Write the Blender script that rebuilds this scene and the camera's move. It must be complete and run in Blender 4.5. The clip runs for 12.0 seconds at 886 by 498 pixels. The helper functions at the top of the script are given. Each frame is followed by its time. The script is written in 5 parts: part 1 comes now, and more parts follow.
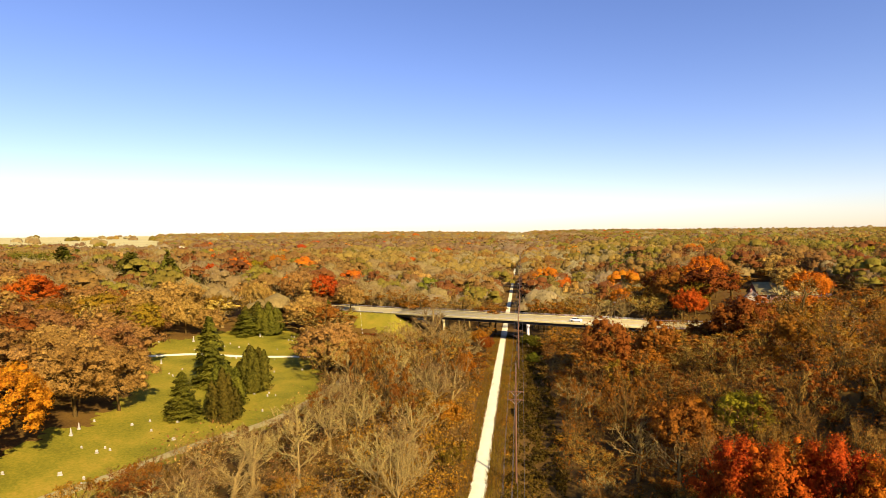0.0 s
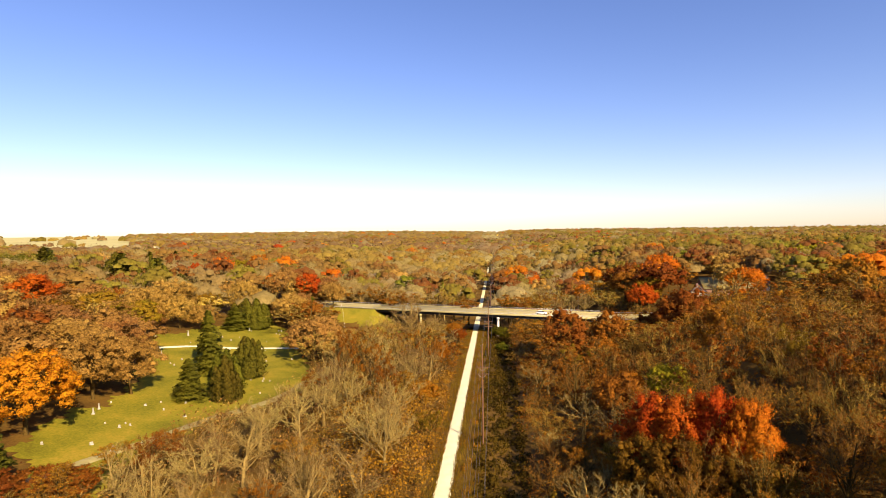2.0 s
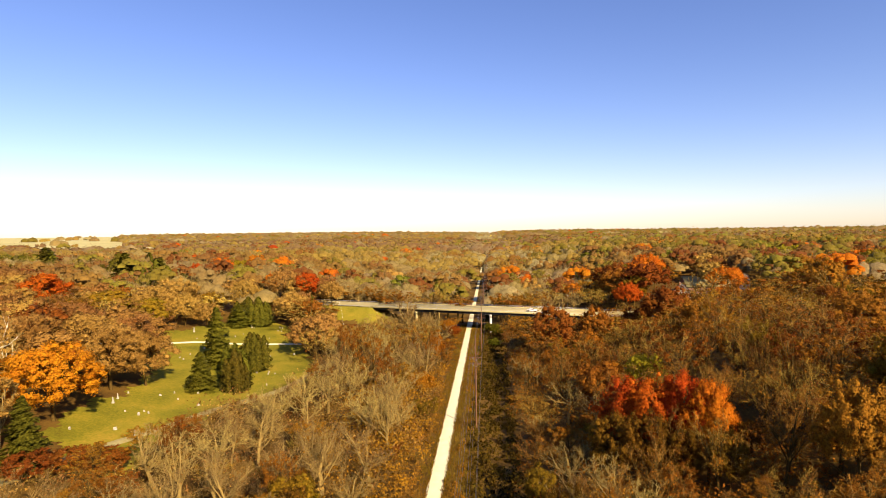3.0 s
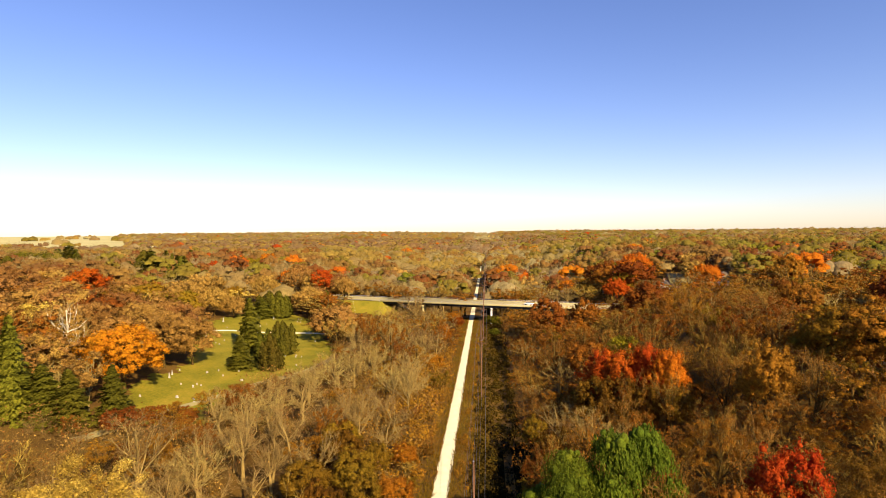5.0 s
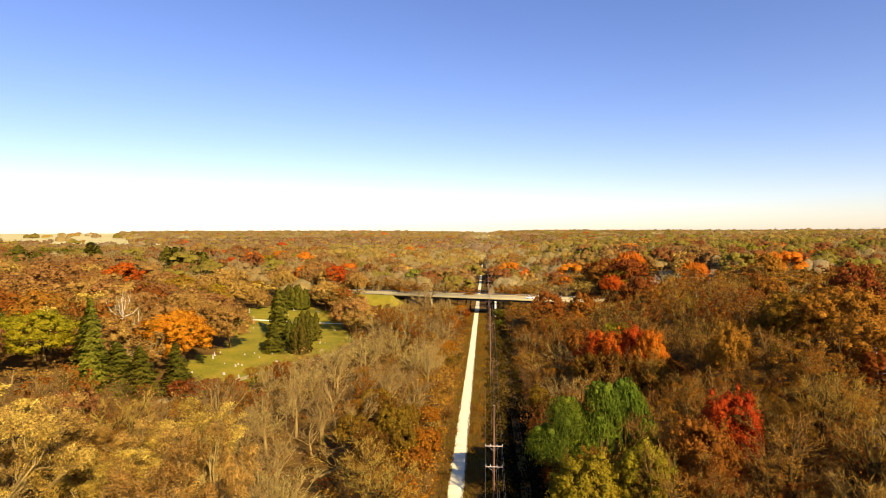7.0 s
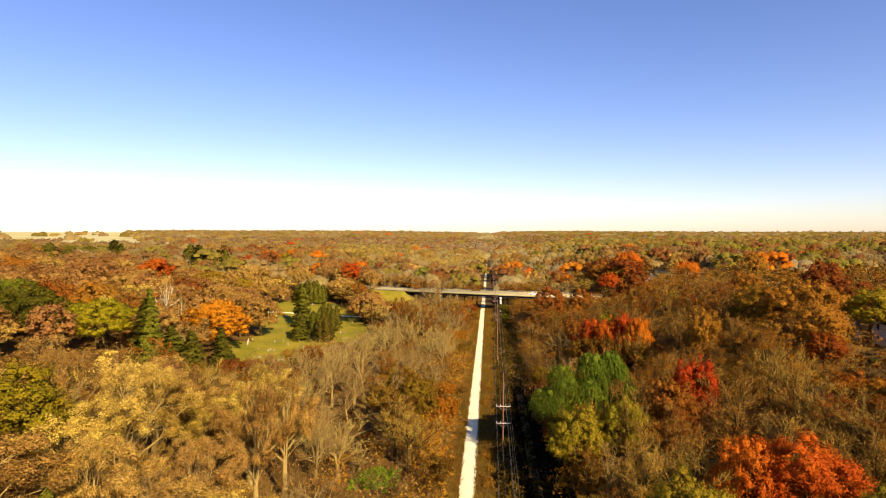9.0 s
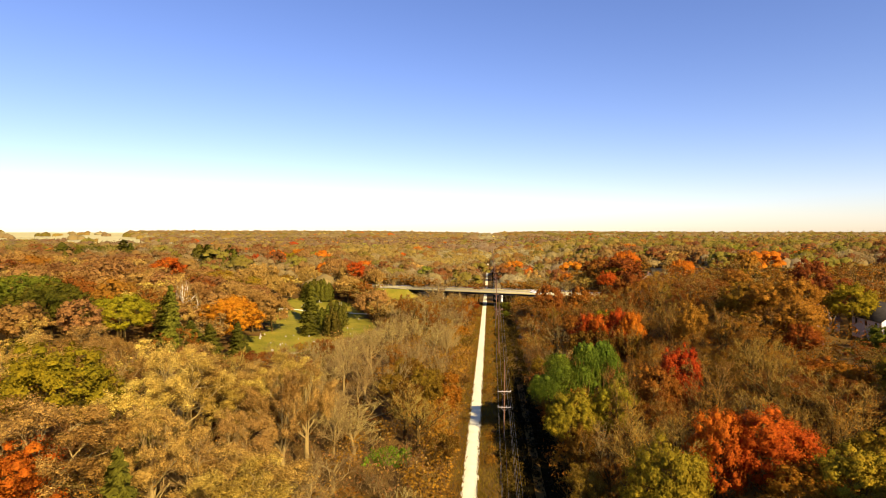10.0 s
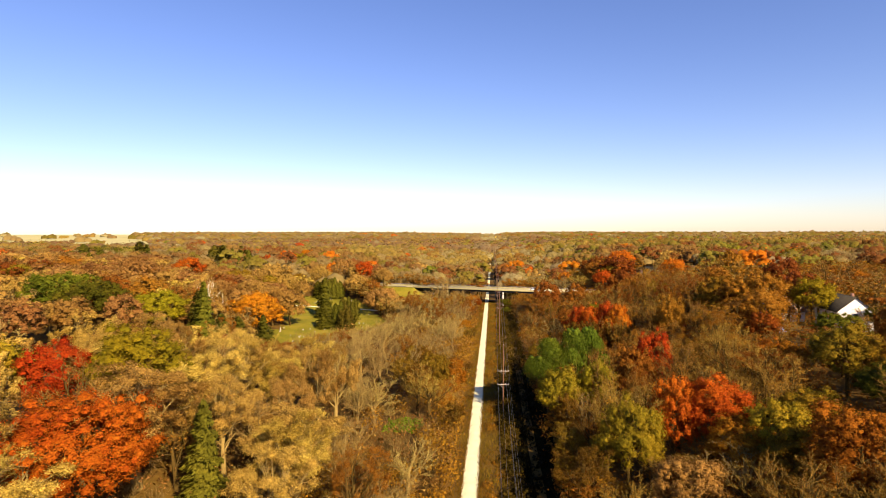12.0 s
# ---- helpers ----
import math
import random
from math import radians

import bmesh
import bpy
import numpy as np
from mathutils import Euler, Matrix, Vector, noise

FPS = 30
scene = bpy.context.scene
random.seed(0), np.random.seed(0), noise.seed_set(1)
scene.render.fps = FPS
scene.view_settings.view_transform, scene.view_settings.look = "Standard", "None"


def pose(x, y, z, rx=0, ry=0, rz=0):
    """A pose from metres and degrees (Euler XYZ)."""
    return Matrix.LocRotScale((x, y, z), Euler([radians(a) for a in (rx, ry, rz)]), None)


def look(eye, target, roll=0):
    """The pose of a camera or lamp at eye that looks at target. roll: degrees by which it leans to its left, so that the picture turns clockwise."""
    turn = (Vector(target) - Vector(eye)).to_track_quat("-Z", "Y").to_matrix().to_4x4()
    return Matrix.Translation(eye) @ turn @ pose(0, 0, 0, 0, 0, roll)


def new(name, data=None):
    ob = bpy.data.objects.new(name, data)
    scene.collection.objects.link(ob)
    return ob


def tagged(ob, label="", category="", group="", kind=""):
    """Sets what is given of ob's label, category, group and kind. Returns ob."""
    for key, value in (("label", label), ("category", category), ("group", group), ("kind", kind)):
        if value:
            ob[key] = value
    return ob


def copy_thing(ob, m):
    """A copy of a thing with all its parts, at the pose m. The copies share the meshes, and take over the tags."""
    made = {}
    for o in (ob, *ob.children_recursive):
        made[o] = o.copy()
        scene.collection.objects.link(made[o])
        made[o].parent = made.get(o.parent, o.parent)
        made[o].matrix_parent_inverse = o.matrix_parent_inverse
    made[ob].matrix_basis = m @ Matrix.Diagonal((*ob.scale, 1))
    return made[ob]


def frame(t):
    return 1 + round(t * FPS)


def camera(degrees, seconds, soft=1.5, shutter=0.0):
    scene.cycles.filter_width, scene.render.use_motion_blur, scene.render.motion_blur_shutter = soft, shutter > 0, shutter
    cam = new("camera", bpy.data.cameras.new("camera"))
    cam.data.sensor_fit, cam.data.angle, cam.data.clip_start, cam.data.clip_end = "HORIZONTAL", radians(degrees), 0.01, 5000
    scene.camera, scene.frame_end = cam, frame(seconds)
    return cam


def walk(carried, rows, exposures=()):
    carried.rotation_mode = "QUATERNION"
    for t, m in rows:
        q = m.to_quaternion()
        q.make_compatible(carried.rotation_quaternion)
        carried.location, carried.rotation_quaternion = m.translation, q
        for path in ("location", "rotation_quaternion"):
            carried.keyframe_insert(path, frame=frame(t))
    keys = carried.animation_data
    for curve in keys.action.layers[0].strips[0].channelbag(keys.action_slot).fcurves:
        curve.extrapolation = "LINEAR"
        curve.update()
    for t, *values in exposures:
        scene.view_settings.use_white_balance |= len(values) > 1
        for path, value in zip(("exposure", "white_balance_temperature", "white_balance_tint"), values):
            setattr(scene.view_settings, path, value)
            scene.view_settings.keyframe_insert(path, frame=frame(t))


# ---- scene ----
cam = camera(77.2, 12.0, soft=0.45)
PATH = [
    (0, (7.501, -1.411, 43.63), (7.221, 0.569, 43.567), -0.6),
    (0.5, (8.284, -5.487, 43.798), (8.003, -3.508, 43.729), -0.9),
    (1, (8.902, -9.947, 43.914), (8.625, -7.967, 43.846), -0.8),
    (1.5, (9.209, -14.762, 44.079), (9.006, -12.774, 44.013), -0.7),
    (2, (9.479, -19.664, 44.227), (9.287, -17.674, 44.161), -0.7),
    (2.5, (9.706, -24.688, 44.33), (9.527, -22.697, 44.265), -0.7),
    (3, (9.756, -29.821, 44.395), (9.588, -27.83, 44.331), -0.7),
    (3.2, (9.696, -32.014, 44.397), (9.533, -30.022, 44.333), -0.7),
    (4.8, (8.536, -50.642, 44.41), (8.376, -48.649, 44.348), -0.5),
    (5, (8.252, -52.825, 44.394), (8.092, -50.833, 44.331), -0.5),
    (5.5, (7.426, -57.989, 44.265), (7.268, -55.997, 44.201), -0.4),
    (6, (6.701, -63.162, 44.163), (6.544, -61.169, 44.101), -0.3),
    (6.5, (5.969, -68.336, 44.135), (5.814, -66.343, 44.071), -0.2),
    (7, (5.25, -73.47, 44.195), (5.094, -71.477, 44.129), -0.2),
    (7.2, (4.99, -75.49, 44.214), (4.835, -73.497, 44.147), -0.2),
    (8.8, (3.73, -91.319, 43.949), (3.563, -89.327, 43.885), 0.1),
    (9, (3.635, -93.188, 43.915), (3.468, -91.196, 43.851), 0.1),
    (9.5, (3.529, -97.929, 43.798), (3.36, -95.937, 43.733), -0.0),
    (10, (3.391, -102.441, 43.659), (3.22, -100.449, 43.596), 0.1),
    (10.5, (3.575, -106.761, 43.639), (3.401, -104.769, 43.579), 0.0),
    (11, (3.706, -111.096, 43.66), (3.529, -109.105, 43.601), 0.0),
    (11.5, (3.792, -115.685, 43.633), (3.615, -113.694, 43.575), -0.0),
    (12, (3.924, -120.515, 43.715), (3.744, -118.524, 43.655), -0.1),
]
walk(cam, [(t, look(eye, target, roll)) for t, eye, target, roll in PATH], [(0, 1.07, 6600, 31), (12, 1.07, 6600, 31)])

# ---- world, sun ----
SHADE = Vector((-0.62, 0.785, 0)).normalized()   # the way the shadows fall
SUN_UP = radians(33)
world = bpy.data.worlds.new("world")
scene.world = world
world.use_nodes = True
wn = world.node_tree
sky = wn.nodes.new("ShaderNodeTexSky")
sky.sky_type, sky.sun_disc = "NISHITA", False
sky.sun_elevation, sky.sun_rotation = SUN_UP, math.atan2(-SHADE.x, -SHADE.y)
sky.air_density, sky.dust_density, sky.ozone_density, sky.altitude = 1.0, 0.3, 3.0, 0
wn.nodes["Background"].inputs["Strength"].default_value = 0.080
tone = wn.nodes.new("ShaderNodeHueSaturation")
tone.inputs["Hue"].default_value, tone.inputs["Saturation"].default_value = 0.508, 1.15
wn.links.new(sky.outputs[0], tone.inputs["Color"])
wn.links.new(tone.outputs[0], wn.nodes["Background"].inputs[0])
sun_data = bpy.data.lights.new("sun", "SUN")
sun_data.energy, sun_data.angle, sun_data.color = 5.0, radians(0.5), (1.0, 0.85, 0.50)
sun = new("sun", sun_data)
sun.matrix_world = look(-SHADE * math.cos(SUN_UP) * 300 + Vector((0, 0, 300 * math.sin(SUN_UP))), (0, 0, 0))

# ---- materials ----
MATS = {}


def start_material(name):
    m = bpy.data.materials.new(name)
    m.use_nodes = True
    nt = m.node_tree
    return m, nt, nt.nodes["Principled BSDF"]


def node(nt, kind, **values):
    n = nt.nodes.new(kind)
    for key, value in values.items():
        n.inputs[key].default_value = value
    return n


def ramp(nt, source, stops):
    r = nt.nodes.new("ShaderNodeValToRGB")
    while len(r.color_ramp.elements) < len(stops):
        r.color_ramp.elements.new(0.5)
    for e, (p, c) in zip(r.color_ramp.elements, stops):
        e.position, e.color = p, (*c, 1)
    nt.links.new(source, r.inputs[0])
    return r.outputs[0]


def leaf_material(name, colours, gloss=0.7, through_light=0.34, spread=0.35, grain=2.2, relief=0.3, speckle=0.4):
    """Foliage: each leaf clump takes one of the colours, each tree and each stretch of wood leans its own way."""
    m, nt, bsdf = start_material(name)
    geo = nt.nodes.new("ShaderNodeNewGeometry")
    info = nt.nodes.new("ShaderNodeObjectInfo")
    noise_n = node(nt, "ShaderNodeTexNoise", Scale=0.09, Detail=2.0)
    nt.links.new(geo.outputs["Position"], noise_n.inputs["Vector"])
    patch = nt.nodes.new("ShaderNodeMapRange")
    patch.inputs["From Min"].default_value, patch.inputs["From Max"].default_value = 0.32, 0.68
    patch.inputs["To Max"].default_value = 0.6
    nt.links.new(noise_n.outputs[0], patch.inputs[0])
    pick = nt.nodes.new("ShaderNodeMath")
    pick.operation = "MULTIPLY_ADD"
    pick.inputs[1].default_value = 0.4
    nt.links.new(geo.outputs["Random Per Island"], pick.inputs[0])
    nt.links.new(patch.outputs[0], pick.inputs[2])
    col = ramp(nt, pick.outputs[0], [(i / max(1, len(colours) - 1), c) for i, c in enumerate(colours)])
    own = nt.nodes.new("ShaderNodeAttribute")
    own.attribute_name = "tree_tone"
    both = nt.nodes.new("ShaderNodeMath")
    nt.links.new(info.outputs["Random"], both.inputs[0])
    nt.links.new(own.outputs["Fac"], both.inputs[1])
    add = nt.nodes.new("ShaderNodeMath")
    add.operation = "ADD"
    nt.links.new(noise_n.outputs[0], add.inputs[0])
    nt.links.new(both.outputs[0], add.inputs[1])
    val = nt.nodes.new("ShaderNodeMapRange")
    val.inputs["From Min"].default_value, val.inputs["From Max"].default_value = 0.3, 1.6
    val.inputs["To Min"].default_value, val.inputs["To Max"].default_value = 1 - spread, 1 + spread
    nt.links.new(add.outputs[0], val.inputs[0])
    hue = nt.nodes.new("ShaderNodeMapRange")
    hue.inputs["To Min"].default_value, hue.inputs["To Max"].default_value = 0.482, 0.518
    nt.links.new(both.outputs[0], hue.inputs[0])
    hsv = nt.nodes.new("ShaderNodeHueSaturation")
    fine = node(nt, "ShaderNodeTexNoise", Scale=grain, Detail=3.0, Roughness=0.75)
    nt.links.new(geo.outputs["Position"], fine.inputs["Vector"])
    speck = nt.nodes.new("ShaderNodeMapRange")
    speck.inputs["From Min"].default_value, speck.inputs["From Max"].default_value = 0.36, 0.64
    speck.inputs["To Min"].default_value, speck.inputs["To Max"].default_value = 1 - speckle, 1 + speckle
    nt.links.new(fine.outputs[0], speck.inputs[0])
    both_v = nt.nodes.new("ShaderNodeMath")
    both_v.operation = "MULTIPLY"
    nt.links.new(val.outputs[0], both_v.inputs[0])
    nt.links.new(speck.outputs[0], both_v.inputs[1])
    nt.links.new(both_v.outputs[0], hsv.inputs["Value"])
    leafy = node(nt, "ShaderNodeBump", Strength=0.8, Distance=relief)
    nt.links.new(fine.outputs[0], leafy.inputs["Height"])
    nt.links.new(leafy.outputs[0], bsdf.inputs["Normal"])
    nt.links.new(hue.outputs[0], hsv.inputs["Hue"])
    nt.links.new(col, hsv.inputs["Color"])
    nt.links.new(hsv.outputs[0], bsdf.inputs["Base Color"])
    bsdf.inputs["Roughness"].default_value = gloss
    bsdf.inputs["Specular IOR Level"].default_value = 0.06
    tr = nt.nodes.new("ShaderNodeBsdfTranslucent")
    nt.links.new(hsv.outputs[0], tr.inputs["Color"])
    mix = nt.nodes.new("ShaderNodeMixShader")
    mix.inputs[0].default_value = through_light
    nt.links.new(bsdf.outputs[0], mix.inputs[1])
    nt.links.new(tr.outputs[0], mix.inputs[2])
    nt.links.new(mix.outputs[0], nt.nodes["Material Output"].inputs["Surface"])
    MATS[name] = m
    return m


def rough_material(name, stops, scale=1.0, rough=0.85, bump=0.3, metal=0.0, fine=8.0, stretch=(1, 1, 1)):
    """Stone, soil, bark, paint: two scales of mottling and a fine relief."""
    m, nt, bsdf = start_material(name)
    geo = nt.nodes.new("ShaderNodeTexCoord")
    mp = nt.nodes.new("ShaderNodeMapping")
    mp.inputs["Scale"].default_value = stretch
    nt.links.new(geo.outputs["Object"], mp.inputs[0])
    big = node(nt, "ShaderNodeTexNoise", Scale=scale, Detail=4.0, Roughness=0.6)
    small = node(nt, "ShaderNodeTexNoise", Scale=scale * fine, Detail=5.0, Roughness=0.65)
    for n in (big, small):
        nt.links.new(mp.outputs[0], n.inputs["Vector"])
    mixn = nt.nodes.new("ShaderNodeMath")
    mixn.operation = "MULTIPLY_ADD"
    mixn.inputs[1].default_value = 0.45
    half = nt.nodes.new("ShaderNodeMath")
    half.operation = "MULTIPLY"
    half.inputs[1].default_value = 0.55
    nt.links.new(big.outputs[0], half.inputs[0])
    nt.links.new(small.outputs[0], mixn.inputs[0])
    nt.links.new(half.outputs[0], mixn.inputs[2])
    n = len(stops)
    col = ramp(nt, mixn.outputs[0], [(0.33 + 0.34 * i / max(1, n - 1), c) for i, c in enumerate(stops)])
    nt.links.new(col, bsdf.inputs["Base Color"])
    bsdf.inputs["Roughness"].default_value, bsdf.inputs["Metallic"].default_value = rough, metal
    bsdf.inputs["Specular IOR Level"].default_value = 0.3 if rough < 0.7 else 0.12
    if bump:
        b = node(nt, "ShaderNodeBump", Strength=bump, Distance=0.05)
        nt.links.new(small.outputs[0], b.inputs["Height"])
        nt.links.new(b.outputs[0], bsdf.inputs["Normal"])
    MATS[name] = m
    return m


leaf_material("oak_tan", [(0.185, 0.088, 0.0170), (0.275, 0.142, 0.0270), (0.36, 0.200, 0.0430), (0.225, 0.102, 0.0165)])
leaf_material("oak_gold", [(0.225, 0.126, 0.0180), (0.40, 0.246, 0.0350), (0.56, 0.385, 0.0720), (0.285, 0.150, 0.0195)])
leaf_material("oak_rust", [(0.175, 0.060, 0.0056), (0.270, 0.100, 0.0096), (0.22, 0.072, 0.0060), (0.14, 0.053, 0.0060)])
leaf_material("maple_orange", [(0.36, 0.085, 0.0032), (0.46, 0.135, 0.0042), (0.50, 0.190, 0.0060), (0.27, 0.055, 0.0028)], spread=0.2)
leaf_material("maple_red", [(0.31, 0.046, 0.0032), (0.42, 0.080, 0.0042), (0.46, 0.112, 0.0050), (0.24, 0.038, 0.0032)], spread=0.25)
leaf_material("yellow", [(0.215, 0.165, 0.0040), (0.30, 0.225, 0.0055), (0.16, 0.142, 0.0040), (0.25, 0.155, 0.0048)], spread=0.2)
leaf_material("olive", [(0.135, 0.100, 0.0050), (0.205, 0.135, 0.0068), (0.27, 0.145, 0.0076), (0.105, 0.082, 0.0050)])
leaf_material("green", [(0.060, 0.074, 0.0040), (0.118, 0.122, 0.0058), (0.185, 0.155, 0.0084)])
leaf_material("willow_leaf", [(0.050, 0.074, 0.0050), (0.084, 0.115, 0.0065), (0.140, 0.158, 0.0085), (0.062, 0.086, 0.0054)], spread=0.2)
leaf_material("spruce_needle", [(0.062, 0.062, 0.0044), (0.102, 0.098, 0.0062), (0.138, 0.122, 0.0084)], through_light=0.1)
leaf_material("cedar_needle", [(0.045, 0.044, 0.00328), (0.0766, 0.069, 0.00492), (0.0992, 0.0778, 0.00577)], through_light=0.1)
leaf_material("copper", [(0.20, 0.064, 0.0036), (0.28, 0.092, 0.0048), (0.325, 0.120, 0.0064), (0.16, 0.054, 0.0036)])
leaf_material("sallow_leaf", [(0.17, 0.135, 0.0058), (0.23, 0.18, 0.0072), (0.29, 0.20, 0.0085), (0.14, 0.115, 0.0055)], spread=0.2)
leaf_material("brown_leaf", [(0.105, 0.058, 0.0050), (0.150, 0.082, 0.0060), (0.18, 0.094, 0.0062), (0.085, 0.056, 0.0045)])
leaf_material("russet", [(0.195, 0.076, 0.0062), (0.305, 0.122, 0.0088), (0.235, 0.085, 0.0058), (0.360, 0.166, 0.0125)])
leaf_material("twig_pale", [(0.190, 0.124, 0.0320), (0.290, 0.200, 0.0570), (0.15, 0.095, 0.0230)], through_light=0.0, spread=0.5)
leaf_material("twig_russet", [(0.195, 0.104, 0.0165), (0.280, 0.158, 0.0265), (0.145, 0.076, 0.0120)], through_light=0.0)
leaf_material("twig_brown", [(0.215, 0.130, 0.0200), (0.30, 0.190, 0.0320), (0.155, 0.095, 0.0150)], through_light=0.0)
# far foliage: blue is raised so that distance haze is painted into the colours
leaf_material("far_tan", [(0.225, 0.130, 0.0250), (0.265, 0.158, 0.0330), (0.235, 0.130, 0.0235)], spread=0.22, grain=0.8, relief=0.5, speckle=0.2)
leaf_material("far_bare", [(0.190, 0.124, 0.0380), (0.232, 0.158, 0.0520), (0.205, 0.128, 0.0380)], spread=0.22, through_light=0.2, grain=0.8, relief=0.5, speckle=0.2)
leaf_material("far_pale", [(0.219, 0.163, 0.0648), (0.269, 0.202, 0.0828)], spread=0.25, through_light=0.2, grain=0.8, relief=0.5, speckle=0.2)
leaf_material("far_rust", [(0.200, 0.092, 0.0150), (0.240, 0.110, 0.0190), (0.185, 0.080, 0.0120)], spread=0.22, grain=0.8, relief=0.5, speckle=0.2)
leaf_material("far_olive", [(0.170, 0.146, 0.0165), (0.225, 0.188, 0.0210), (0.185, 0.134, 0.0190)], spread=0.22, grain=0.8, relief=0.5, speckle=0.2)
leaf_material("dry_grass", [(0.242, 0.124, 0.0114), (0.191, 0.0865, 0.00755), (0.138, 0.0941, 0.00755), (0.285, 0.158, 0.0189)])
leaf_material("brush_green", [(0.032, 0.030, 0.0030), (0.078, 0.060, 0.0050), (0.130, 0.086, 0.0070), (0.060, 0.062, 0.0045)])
# leaves far darker than the rest: the ditch's deep shade is in their colour
leaf_material("shade_leaf", [(0.010, 0.008, 0.0015), (0.020, 0.015, 0.002), (0.015, 0.009, 0.0015), (0.009, 0.007, 0.0015)], through_light=0.1)
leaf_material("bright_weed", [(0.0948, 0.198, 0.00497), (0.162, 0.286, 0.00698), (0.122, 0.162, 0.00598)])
rough_material("bark", [(0.0435, 0.0264, 0.00488), (0.0836, 0.0516, 0.01), (0.13, 0.0818, 0.0167)], 1.5, stretch=(3, 3, 0.6), bump=0.6)
rough_material("bark_pale", [(0.17, 0.115, 0.030), (0.28, 0.195, 0.055), (0.37, 0.265, 0.080)], 1.5, stretch=(3, 3, 0.6), bump=0.5)
rough_material("bark_white", [(0.42, 0.37, 0.24), (0.58, 0.52, 0.36), (0.68, 0.62, 0.46)], 1.2, stretch=(3, 3, 0.6))
rough_material("limestone_grit", [(0.60, 0.575, 0.345), (0.70, 0.675, 0.42), (0.75, 0.735, 0.485)], 0.5, bump=0.15, fine=14)
rough_material("gravel", [(0.216, 0.18, 0.066), (0.288, 0.248, 0.099), (0.36, 0.315, 0.132)], 0.5, fine=14)
rough_material("lawn", [(0.100, 0.086, 0.0064), (0.130, 0.122, 0.0066), (0.178, 0.160, 0.0088), (0.245, 0.188, 0.0140), (0.300, 0.205, 0.0220)], 0.09, fine=22, bump=0.5)
rough_material("straw_field", [(0.34, 0.305, 0.110), (0.44, 0.40, 0.158), (0.52, 0.475, 0.200)], 0.004, fine=6, bump=0)
rough_material("concrete", [(0.33, 0.285, 0.130), (0.44, 0.385, 0.180), (0.54, 0.48, 0.235)], 0.6)
rough_material("white_concrete", [(0.60, 0.57, 0.50), (0.70, 0.67, 0.60), (0.76, 0.74, 0.67)], 0.6)
rough_material("road_concrete", [(0.285, 0.245, 0.105), (0.36, 0.315, 0.142), (0.43, 0.38, 0.180)], 0.25, fine=12, bump=0.2)
rough_material("steel_dark", [(0.03, 0.03, 0.03), (0.05, 0.048, 0.045)], 2.0, rough=0.5, metal=0.4, bump=0)
rough_material("galvanised", [(0.32, 0.32, 0.31), (0.48, 0.48, 0.47)], 3.0, rough=0.45, metal=0.7, bump=0)
rough_material("pole_wood", [(0.085, 0.042, 0.022), (0.15, 0.075, 0.040), (0.24, 0.135, 0.080)], 1.2, stretch=(4, 4, 0.4))
rough_material("arm_wood", [(0.32, 0.26, 0.20), (0.48, 0.42, 0.34)], 2.0)
rough_material("porcelain", [(0.55, 0.55, 0.55), (0.68, 0.68, 0.68)], 4.0, rough=0.25, bump=0)
rough_material("white_paint", [(0.66, 0.65, 0.62), (0.76, 0.75, 0.72), (0.80, 0.79, 0.77)], 1.0, rough=0.6, bump=0.1)
rough_material("yellow_paint", [(0.50, 0.33, 0.03), (0.62, 0.44, 0.05)], 2.0, rough=0.7, bump=0)
rough_material("tan_siding", [(0.38, 0.33, 0.22), (0.48, 0.42, 0.30)], 1.0, rough=0.7, stretch=(1, 1, 5))
rough_material("brick_wall", [(0.20, 0.10, 0.07), (0.30, 0.17, 0.12)], 2.0)
rough_material("shingle_dark", [(0.022, 0.019, 0.014), (0.036, 0.032, 0.024), (0.052, 0.046, 0.034)], 1.5, fine=12)
rough_material("shingle_brown", [(0.10, 0.075, 0.055), (0.16, 0.125, 0.09), (0.22, 0.18, 0.14)], 1.5, fine=12)
rough_material("gravestone", [(0.26, 0.24, 0.18), (0.36, 0.34, 0.27), (0.45, 0.43, 0.35)], 2.0)
rough_material("car_white", [(0.74, 0.74, 0.74), (0.80, 0.80, 0.80)], 1.0, rough=0.25, bump=0)
rough_material("car_glass", [(0.015, 0.017, 0.02), (0.03, 0.03, 0.034)], 1.0, rough=0.08, bump=0)
rough_material("rubber", [(0.015, 0.015, 0.015), (0.03, 0.03, 0.03)], 4.0, rough=0.9)
rough_material("blue_sheet", [(0.10, 0.17, 0.30), (0.16, 0.25, 0.40)], 1.0, rough=0.5)
rough_material("cable_metal", [(0.10, 0.095, 0.085), (0.16, 0.155, 0.14)], 1.0, rough=0.6, metal=0.3, bump=0)
rough_material("litter", [(0.0481, 0.0248, 0.00469), (0.0877, 0.0473, 0.00782), (0.131, 0.0728, 0.0109), (0.106, 0.0728, 0.00856)], 0.12, fine=18, bump=0.8)

# ---- helpers for meshes ----


